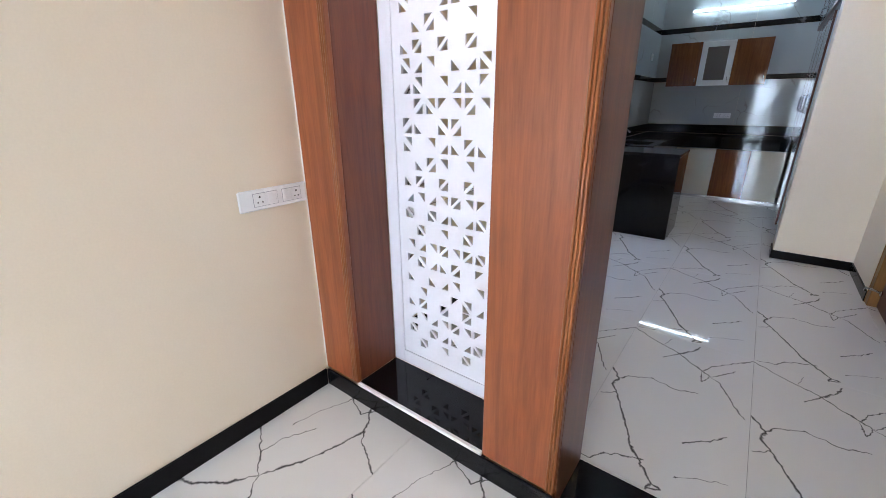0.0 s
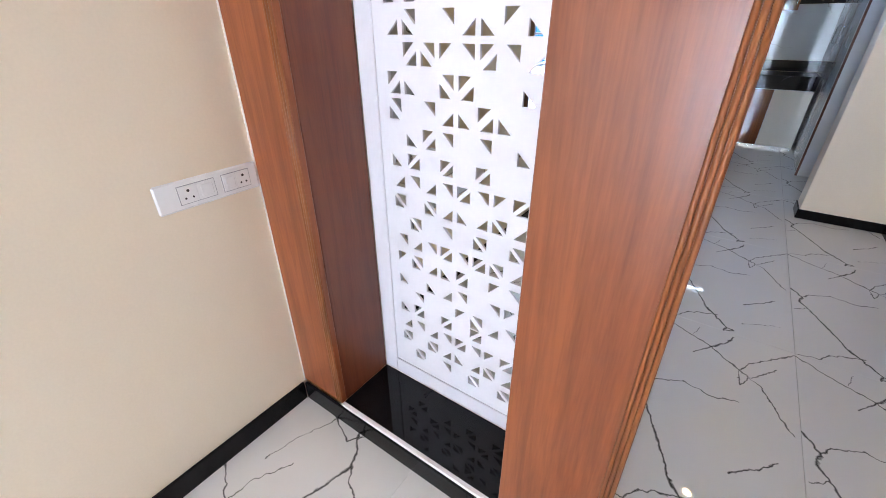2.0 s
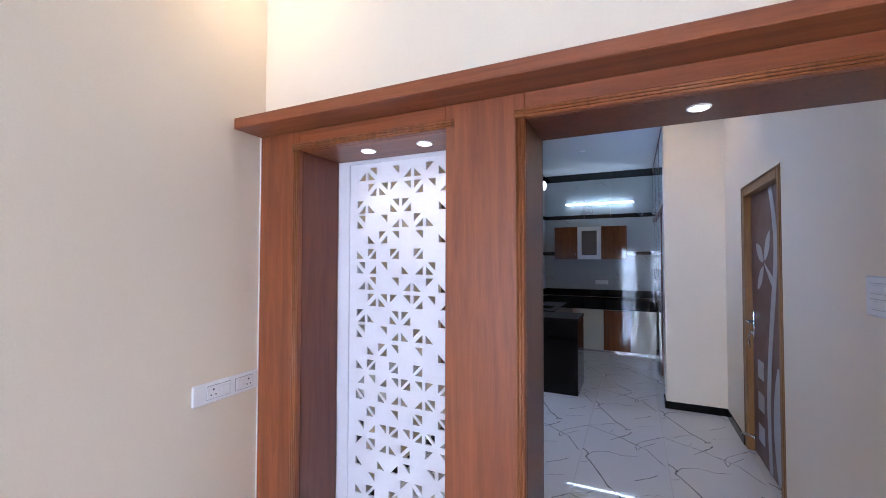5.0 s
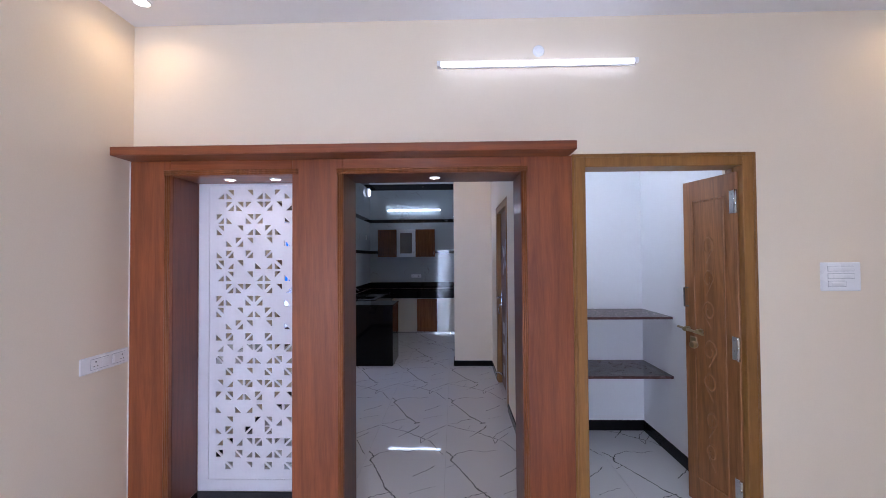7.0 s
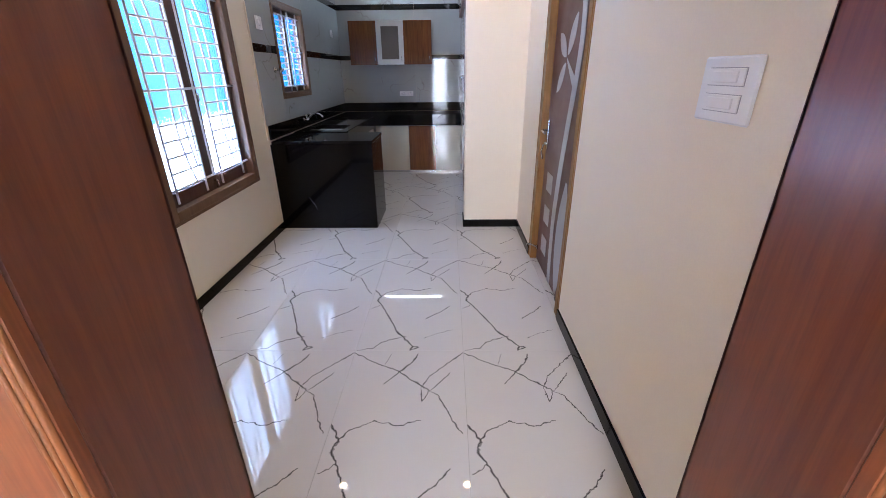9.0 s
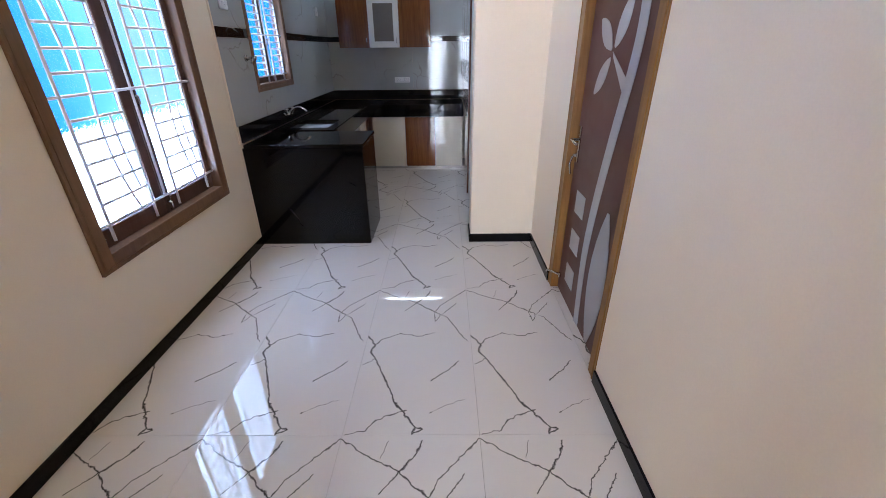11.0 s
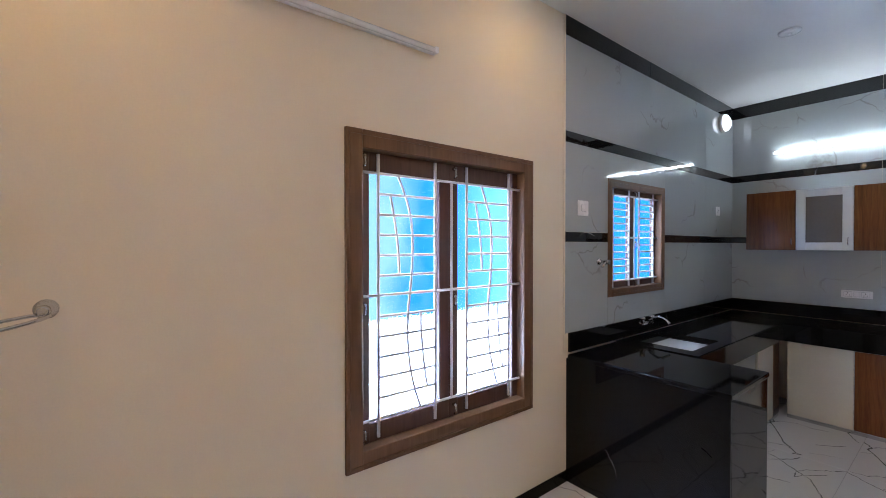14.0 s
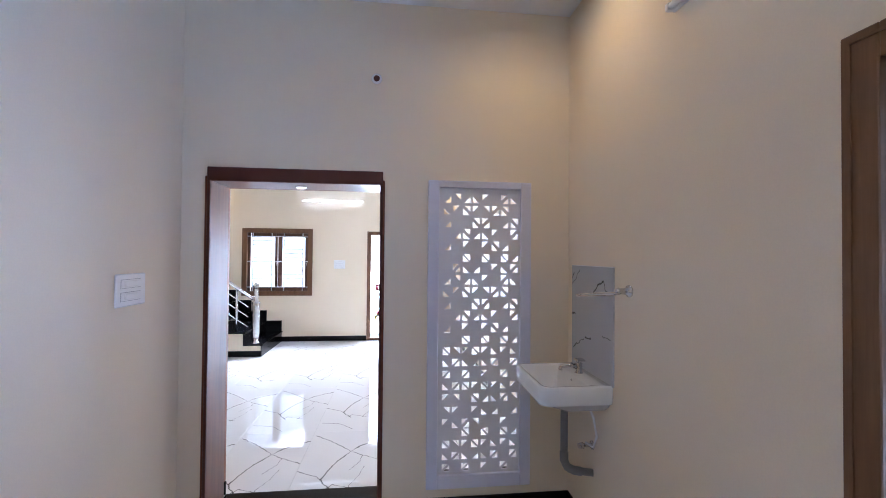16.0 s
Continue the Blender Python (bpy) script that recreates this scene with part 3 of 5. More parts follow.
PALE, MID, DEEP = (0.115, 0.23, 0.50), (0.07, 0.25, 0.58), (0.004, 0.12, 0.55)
# emission stands in for daylight; upper wall and sky zones are unseen additions
SHEET_GLOW = backdrop_material("blue_sheet_glow", 2.4, (4.8, 6.2, 8.6), (2.5, 3.3, 4.4), (12.0, 16.0, 21.0),
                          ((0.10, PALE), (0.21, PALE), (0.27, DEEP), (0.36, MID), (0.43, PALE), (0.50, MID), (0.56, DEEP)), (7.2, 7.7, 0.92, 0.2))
FRONT_GLOW = backdrop_material("street_glow", 2.0, (1.0, 1.0, 0.98), (1.0, 1.0, 1.0), (1.0, 1.0, 1.0), ((0.0, (1.0, 1.0, 1.0)), (1.0, (0.95, 0.98, 1.0))), (0.0, 1.0, 1.0, 1.0))
# both planes glow by themselves and light the rooms through the windows
structure(bx("backdrop_west", (-3.3, -3.25, -1.0, 15.0, -0.3, 14.0), SHEET_GLOW), "glowing backdrop with a pale wall and a blue sheet outside the window")
structure(bx("backdrop_south", (-4.0, 6.0, -7.05, -7.0, -0.3, 4.5), FRONT_GLOW), "glowing backdrop for the pale street outside the front window")


# ---- skirting ----
def skirt(x0, x1, y0, y1, h=0.092):
    structure(bx("baseboard", (x0, x1, y0, y1, 0, h), SKIRT, bevel=0.002), "polished black stone skirting")


T = 0.012
skirt(XL, XL + T, YF, YC - T)
skirt(XL, XL + T, YP1, 4.70, 0.078)
skirt(XL + T, OP[0] - 0.001, YC - T, YC)
skirt(OP[1] + 0.001, SD[0] - 0.002, YC - T, YC)
skirt(SD[1] + 0.002, XR, YP0 - T, YP0)
skirt(XL + T, OP[0] - 0.05, YP1, YP1 + T, 0.078)
skirt(OP[1] + 0.05, XD - T, YP1, YP1 + T, 0.078)
skirt(XD - T, XD, YP1, BD[0] - 0.002, 0.078)
skirt(XD - T, XD, BD[1] + 0.002, 4.71 - T, 0.078)
skirt(0.285 - T, XD, 4.71 - T, 4.71, 0.078)
skirt(0.285 - T, 0.285, 4.71, 4.95, 0.078)
skirt(0.47 - T, 0.47, 4.95, 6.1, 0.078)
skirt(XL + T, FD[0] - 0.002, YF, YF + T)
skirt(FD[1] + 0.002, 1.66, YF, YF + T)
skirt(XR - T, XR, YF, YP0 - T)
skirt(XD + 0.126, 2.0, 2.52 - T, 2.52)
skirt(2.0 - T, 2.0, YP1, 2.52 - T)


# ---- wooden partition cladding ----
def bead(bm, p0, p1, inward, r=0.005):
    """Three slim ribs along an edge."""
    p0, p1, inward = Vector(p0), Vector(p1), Vector(inward)
    for k in range(3):
        tube(bm, (p0 + inward * (0.006 + 0.0105 * k), p1 + inward * (0.006 + 0.0105 * k)), r, 8)


clad = thing("wooden_partition", (0, YC, 0), "red-brown wood-grain laminate cladding framing an open doorway and a niche", "partition")


def board(name, x0, x1, z0, z1, mat=None, y0=YC, y1=YP0):
    return bx(name, (x0, x1, y0, y1, z0, z1), mat or TEAK, clad, bevel=0.003)


board("pilaster", XL, NI[0], 0.10, HZ)
board("pilaster", NI[1], OP[0], 0.10, HZ)
board("pilaster", OP[1], HA, 0.10, HZ)
board("header", NI[0], NI[1], NI[3], HZ, TEAK_X)
board("header", OP[0], OP[1], OP[3], HZ, TEAK_X)
# jambs, head lining and niche sides: darker red-brown than the front boards
for x, side in ((OP[0], -1), (OP[1], 1)):
    a, b = sorted((x, x + side * 0.03))
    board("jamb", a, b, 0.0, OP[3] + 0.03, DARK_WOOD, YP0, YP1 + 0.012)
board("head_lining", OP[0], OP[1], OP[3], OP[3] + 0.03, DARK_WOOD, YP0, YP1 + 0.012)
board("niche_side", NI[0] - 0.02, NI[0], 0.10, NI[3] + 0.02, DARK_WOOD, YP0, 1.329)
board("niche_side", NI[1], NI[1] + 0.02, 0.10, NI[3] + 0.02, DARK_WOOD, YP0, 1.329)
board("niche_head", NI[0], NI[1], NI[3], NI[3] + 0.02, TEAK_X, YP0, 1.329)
for x, zb, s in ((NI[0], 0.11, -1), (OP[0], 0.10, -1), (OP[1], 0.10, 1)):
    bm = bmesh.new()
    bead(bm, (x, YC - 0.001, zb), (x, YC - 0.001, NI[3] if x < -0.5 else OP[3]), (s, 0, 0))
    part("edge_moulding", bm, BEAD_WOOD, clad, "ribbed honey-brown edge moulding")
for x0, x1, z in ((NI[0] - 0.036, NI[1] + 0.036, NI[3]), (OP[0] - 0.036, OP[1] + 0.036, OP[3])):
    bm = bmesh.new()
    bead(bm, (x0, YC - 0.001, z), (x1, YC - 0.001, z), (0, 0, 1))
    part("edge_moulding", bm, BEAD_WOOD, clad, "ribbed honey-brown edge moulding")
board("cornice", XL, HA - 0.012, 2.15, 2.198, TEAK_X, 0.917, YP0)
structure(bx("trim_sealant", (XL + 0.0005, XL + 0.006, YC - 0.003, YC, 0.095, 2.148), WHITE_PAINT), "thin white sealant line beside the cladding")
# dark trim on the dining side
board("trim", OP[0] - 0.018, OP[0], 0.0, OP[3], DARK_LAM, YP1 + 0.001, YP1 + 0.014)
board("trim", OP[1], OP[1] + 0.018, 0.0, OP[3], DARK_LAM, YP1 + 0.001, YP1 + 0.014)
board("trim", OP[0] - 0.018, OP[1] + 0.018, OP[3] + 0.001, 2.150, DARK_LAM, YP1 + 0.001, YP1 + 0.014)
settle(clad)

sill = tagged(bx("niche_sill", (NI[0], NI[1], YC + 0.006, 1.329, 0.06, 0.104), GRANITE, bevel=0.002), "polished black granite sill in the partition niche", "sill")
strip = tagged(bx("sill_strip", (NI[0] + 0.004, NI[1] - 0.004, YC - 0.004, YC + 0.010, 0.088, 0.107), WHITE_PAINT), "thin white strip along the granite sill edge", "trim strip")
threshold = structure(bx("threshold", (OP[0], OP[1], YC - 0.01, YP1 + 0.012, -0.004, 0.005), GRANITE, bevel=0.002), "black granite threshold in the doorway")

# plaster round the raised frame on the dining side
for d in ((-0.656, NI[1] + 0.02, 0.06, NI[3] + 0.03), (NI[0] - 0.02, -1.334, 0.06, NI[3] + 0.03), (-1.334, -0.656, 0.06, 0.137)):
    structure(bx("wall_patch", (d[0], d[1], 1.3475, YP1 + 0.001, d[2], d[3]), CREAM), "cream plaster round the pierced screen")

# pierced panel: rows from the top, as seen from the living room.
# a b c d: triangle with its right angle low left, low right, high left, high right; X and Y: square split by a bar / or \
PATTERN = """
bY.dbaca
.XYcdXdb
Xa.YX..a
Y.dbaXa.
.aXd.d.a
aX.X.X..
Ybd.abY.
bY.dbaca
.XYcdXdb
Xa.YX..a
Y.dbaXa.
.aXd.d.a
aX.X.X..
bdbdXdcX
Y.YbabYb
.Y.d.Y.Y
dbdXdXYb
cYbaX.cd
a.abd.dc
.d..cYbd
aX.X.X..
bdbdXdcX
Y.YbabYb
.Y.d.Y.Y
""".split()
HX, CW, CELL, LEG = -1.250, 0.0634, 0.0476, 0.0388     # first column, column step, cell width, leg of a triangle
ROW_TOPS = [2.026, 1.949, 1.868, 1.795, 1.716, 1.632, 1.569, 1.497, 1.417, 1.340, 1.265, 1.183,
            1.101, 1.030, 0.955, 0.880, 0.804, 0.729, 0.648, 0.570, 0.507, 0.433, 0.359, 0.285]
ROW_TALL = [0.060, 0.060, 0.062, 0.062, 0.058, 0.0476, 0.056, 0.062, 0.060, 0.062, 0.062, 0.058] + [0.0476] * 5 + [0.053, 0.055, 0.057] + [0.0476] * 4


def jaali_panel():
    """A thin white board with triangles cut right through it."""
    th = thing("pierced_screen", (-1.0, 1.31, 0.10), "white screen panel with a cut-out triangle pattern in the niche", "screen")
    y0, y1 = 1.338, 1.347
    bm = bmesh.new()
    cache = {}

    def v(x, z, y):
        k = (round(x, 5), round(z, 5), y)
        if k not in cache:
            cache[k] = bm.verts.new((x, y, z))
        return cache[k]

    def face(pts):
        for y in (y0, y1):
            bm.faces.new([v(x, z, y) for x, z in pts])

    def wall(pts):
        for (xa, za), (xb, zb) in zip(pts, pts[1:] + pts[:1]):
            bm.faces.new((v(xa, za, y0), v(xb, zb, y0), v(xb, zb, y1), v(xa, za, y1)))
    corners = {'a': 'a', 'b': 'b', 'c': 'c', 'd': 'd', 'X': 'cb', 'Y': 'da'}
    X0, X1 = HX - 0.007, HX + 7 * CW + CELL + 0.007
    lines = [ROW_TOPS[0] + 0.01] + [(ROW_TOPS[i] - ROW_TALL[i] + ROW_TOPS[i + 1]) / 2 for i in range(23)] + [ROW_TOPS[-1] - ROW_TALL[-1] - 0.01]
    Z1, Z0 = lines[0], lines[-1]
    seams = [X0] + [HX + c * CW - (CW - CELL) / 2 for c in range(1, 8)] + [X1]
    for r, row in enumerate(PATTERN):
        for c, ch in enumerate(row):
            x0, x1, z1, z0 = seams[c], seams[c + 1], lines[r], lines[r + 1]
            a, b = HX + c * CW, HX + c * CW + CELL
            q, p = ROW_TOPS[r], ROW_TOPS[r] - ROW_TALL[r]
            O = [(x0, z0), (x1, z0), (x1, z1), (x0, z1)]
            if ch == '.':
                face(O)
                continue
            tri = {'a': [(a, p), (a + LEG, p), (a, p + LEG)], 'b': [(b, p), (b, p + LEG), (b - LEG, p)],
                   'c': [(a, q), (a, q - LEG), (a + LEG, q)], 'd': [(b, q), (b - LEG, q), (b, q - LEG)]}
            for k in corners[ch]:
                wall(tri[k])
            L = LEG
            if ch == 'a':
                fills = [[O[0], O[1], (a + L, p), (a, p)], [O[1], O[2], (a + L, p)], [O[2], O[3], (a, p + L), (a + L, p)], [O[3], O[0], (a, p), (a, p + L)]]
            elif ch == 'b':
                fills = [[O[0], O[1], (b, p), (b - L, p)], [O[1], O[2], (b, p + L), (b, p)], [O[2], O[3], (b - L, p), (b, p + L)], [O[3], O[0], (b - L, p)]]
            elif ch == 'c':
                fills = [[O[2], O[3], (a, q), (a + L, q)], [O[3], O[0], (a, q - L), (a, q)], [O[0], O[1], (a + L, q), (a, q - L)], [O[1], O[2], (a + L, q)]]
            elif ch == 'd':
                fills = [[O[2], O[3], (b - L, q), (b, q)], [O[1], O[2], (b, q), (b, q - L)], [O[0], O[1], (b, q - L), (b - L, q)], [O[3], O[0], (b - L, q)]]
            elif ch == 'X':
                fills = [[O[3], O[0], (a, q - L), (a, q)], [O[2], O[3], (a, q), (a + L, q)], [O[0], O[1], (b, p), (b - L, p)], [O[1], O[2], (b, p + L), (b, p)],
                         [O[0], (b - L, p), (b, p + L), O[2], (a + L, q), (a, q - L)]]
            else:
                fills = [[O[3], O[0], (a, p), (a, p + L)], [O[0], O[1], (a + L, p), (a, p)], [O[1], O[2], (b, q), (b, q - L)], [O[2], O[3], (b - L, q), (b, q)],
                         [O[1], (b, q - L), (b - L, q), O[3], (a, p + L), (a + L, p)]]
            for f in fills:
                face(f)
    o = (NI[0], NI[1] + 0.02, 0.104, NI[3] + 0.03)
    for xa, xb, za, zb in ((o[0], X0, o[2], o[3]), (X1, o[1], o[2], o[3]), (X0, X1, o[2], Z0), (X0, X1, Z1, o[3])):
        face([(xa, za), (xb, za), (xb, zb), (xa, zb)])
    part("panel", bm, JAALI, th)
    # slim border facing the living room
    for d in ((NI[0], NI[0] + 0.068, 0.104, NI[3]), (NI[1] - 0.03, NI[1], 0.104, NI[3]), (NI[0] + 0.068, NI[1] - 0.03, 0.104, 0.177), (NI[0] + 0.068, NI[1] - 0.03, NI[3] - 0.016, NI[3])):
        bx("border", (d[0], d[1], 1.329, 1.338, d[2], d[3]), JAALI, th, bevel=0.002)
    # wide raised frame facing the dining room
    fo = (-1.334, -0.656, 0.137, 2.105)
    for d in ((fo[0], fo[0] + 0.07, fo[2], fo[3]), (fo[1] - 0.07, fo[1], fo[2], fo[3]), (fo[0] + 0.07, fo[1] - 0.07, fo[2], fo[2] + 0.085), (fo[0] + 0.07, fo[1] - 0.07, fo[3] - 0.045, fo[3])):
        bx("frame", (d[0], d[1], 1.3475, YP1 + 0.020, d[2], d[3]), LAVENDER, th, bevel=0.003, label="pale lavender raised frame")
    return settle(th)


jaali_panel()


def smooth_line(pts, n=4):
    out = []
    for i in range(len(pts) - 1):
        p0, p1, p2, p3 = (Vector(pts[max(0, min(len(pts) - 1, i + k))]) for k in (-1, 0, 1, 2))
        for k in range(n):
            s = k / n
            out.append(0.5 * ((2 * p1) + (p2 - p0) * s + (2 * p0 - 5 * p1 + 4 * p2 - p3) * s * s + (3 * p1 - p0 - 3 * p2 + p3) * s ** 3))
    out.append(Vector(pts[-1]))
    return out


# ---- windows ----
def window_unit(name, opening, to3, label, depth=0.098, trim=0.085, panels=2, ladder=11, curves=True):
    """Timber window with two glazed sashes and a steel grill. to3(u, w, z): w runs outward from the wall face."""
    u0, u1, z0, z1 = opening
    W, H = u1 - u0, z1 - z0
    th = thing(name, to3((u0 + u1) / 2, 0.0, z0), label, "window")

    def pc(nm, ua, ub, wa, wb, za, zb, mat, parent=th, bev=0.003, lab=""):
        a, b = Vector(to3(ua, wa, za)), Vector(to3(ub, wb, zb))
        lo, hi = [min(i, j) for i, j in zip(a, b)], [max(i, j) for i, j in zip(a, b)]
        return bx(nm, (lo[0], hi[0], lo[1], hi[1], lo[2], hi[2]), mat, parent, bevel=bev, label=lab)
    for ua, ub, za, zb in ((u0, u0 + trim, z0, z1), (u1 - trim, u1, z0, z1), (u0 + trim, u1 - trim, z0, z0 + trim), (u0 + trim, u1 - trim, z1 - trim, z1)):
        pc("frame", ua, ub, -0.015, depth, za, zb, WINDOW_WOOD)
    e = 0.018
    for ua, ub, za, zb in ((u0 + e, u0 + e + 0.008, z0 + e, z1 - e), (u1 - e - 0.008, u1 - e, z0 + e, z1 - e), (u0 + e, u1 - e, z0 + e, z0 + e + 0.008), (u0 + e, u1 - e, z1 - e - 0.008, z1 - e)):
        pc("bead", ua, ub, -0.019, -0.015, za, zb, WINDOW_WOOD, bev=0.0)
    ia, ib, ja, jb = u0 + trim, u1 - trim, z0 + trim, z1 - trim
    mid = (ia + ib) / 2
    st = 0.062 * W / 1.275
    rail = 0.095 * H / 1.58
    for sa, sb in ((ia, mid), (mid, ib)):
        sash = pc("sash_stile", sa, sa + st, 0.045, 0.08, ja, jb, SASH_WOOD)
        pc("sash_stile", sb - st * (0.75 if sb == ib else 1.1), sb, 0.045, 0.08, ja, jb, SASH_WOOD)
        pc("sash_rail", sa + st, sb - st, 0.046, 0.08, ja, ja + rail, SASH_WOOD)
        pc("sash_rail", sa + st, sb - st, 0.046, 0.08, jb - rail, jb, SASH_WOOD)
        g = pc("pane", sa + st, sb - st, 0.060, 0.065, ja + rail, jb - rail, GLASS_BLUE, parent=sash, bev=0.0, lab="patterned translucent glass")
        g.visible_shadow = False
        for zz in (ja + rail * 0.5, (ja + jb) / 2 - 0.05, jb - rail * 0.5):
            bm = bmesh.new()
            c = sa + st * 0.45
            tube(bm, (to3(c, 0.034, zz - 0.03), to3(c, 0.020, zz - 0.02), to3(c, 0.020, zz + 0.02), to3(c, 0.034, zz + 0.03)), 0.006, 6)
            tube(bm, (to3(c, 0.045, zz + 0.02), to3(c, 0.020, zz + 0.02)), 0.008, 6)
            part("latch", bm, STEEL, sash, "small steel window latch")
    gw = 0.030
    fu, fz = (lambda px: u0 + (px - 15) / 735 * W), (lambda py: z1 - (py - 15) / 965 * H)

    def bar(pts, r, nm="grill_bar"):
        bm = bmesh.new()
        tube(bm, [to3(u, gw, z) for u, z in pts], r, 6)
        part(nm, bm, GRILL, th)
    for py in (130, 491, 857):
        bar([(ia - 0.004, fz(py)), (ib + 0.004, fz(py))], 0.0075)
    bar([((ia + ib) / 2 + 0.004, fz(130)), ((ia + ib) / 2 + 0.004, fz(857))], 0.0075)
    for off in (0, 325):
        for px in (123, 320):
            bar([(fu(px + off), fz(73)), (fu(px + off), fz(912))], 0.0085)
        for k in range(1, 12):
            if k == 6:
                continue
            py = 130 + k * 60.6
            bar([(fu(123 + off), fz(py)), (fu(320 + off), fz(py))], 0.0074, "grill_rung")
        if curves:
            long_one = smooth_line([(188, 132), (225, 230), (237, 330), (232, 450), (220, 560), (222, 680), (240, 780), (265, 857)])
            bar([(fu(px + off), fz(py)) for px, py in long_one], 0.0072, "grill_curve")
            bar([(fu(162 + off + 29 * math.sin(k / 8 * math.pi / 2)), fz(192 + 238 * k / 8)) for k in range(9)], 0.0072, "grill_curve")
            bar([(fu(266 + off + 25 * (k / 8) ** 2), fz(554 + 245 * k / 8)) for k in range(9)], 0.0072, "grill_curve")
    return settle(th)


window_unit("dining_window", W1, lambda u, w, z: (XL - w, u, z), "brown timber window with patterned glass and white steel grill")
window_unit("kitchen_window", W2, lambda u, w, z: (XL - w, u, z), "small brown timber kitchen window with steel grill", trim=0.06, curves=False)
window_unit("front_window", FW, lambda u, w, z: (u, YF - w, z), "brown timber front window with white steel grill", curves=False)


# ---- doors ----
def door_frame(name, opening, to3, label, width, depth, mat, stop=0.02, proud=0.022):
    u0, u1, z0, z1 = opening
    th = thing(name, to3((u0 + u1) / 2, 0, 0), label, "door frame")

    def pc(nm, ua, ub, wa, wb, za, zb):
        a, b = Vector(to3(ua, wa, za)), Vector(to3(ub, wb, zb))
        lo, hi = [min(i, j) for i, j in zip(a, b)], [max(i, j) for i, j in zip(a, b)]
        bx(nm, (lo[0], hi[0], lo[1], hi[1], lo[2], hi[2]), mat, th, bevel=0.004)
    pc("jamb", u0, u0 + width, -proud, depth, 0, z1)
    pc("jamb", u1 - width, u1, -proud, depth, 0, z1)
    pc("head", u0 + width, u1 - width, -proud, depth, z1 - width, z1)
    pc("bead", u0 + 0.012, u0 + 0.022, -proud - 0.005, -proud, 0, z1 - 0.012)
    pc("bead", u1 - 0.022, u1 - 0.012, -proud - 0.005, -proud, 0, z1 - 0.012)
    pc("bead", u0 + 0.022, u1 - 0.022, -proud - 0.005, -proud, z1 - 0.022, z1 - 0.012)
    pc("stop", u0 + width, u0 + width + stop, depth * 0.5, depth, 0, z1 - width)
    pc("stop", u1 - width - stop, u1 - width, depth * 0.5, depth, 0, z1 - width)
    return settle(th)


door_frame("store_door_frame", SD, lambda u, w, z: (u, YP0 + w, z), "ochre stained wooden frame of the store room door", 0.075, 0.12, FRAME_WOOD, 0.004)
door_frame("bedroom_door_frame", BD, lambda u, w, z: (XD + w, u, z), "ochre stained wooden frame of the bedroom door", 0.085, 0.12, FRAME_WOOD, 0.004, 0.004)


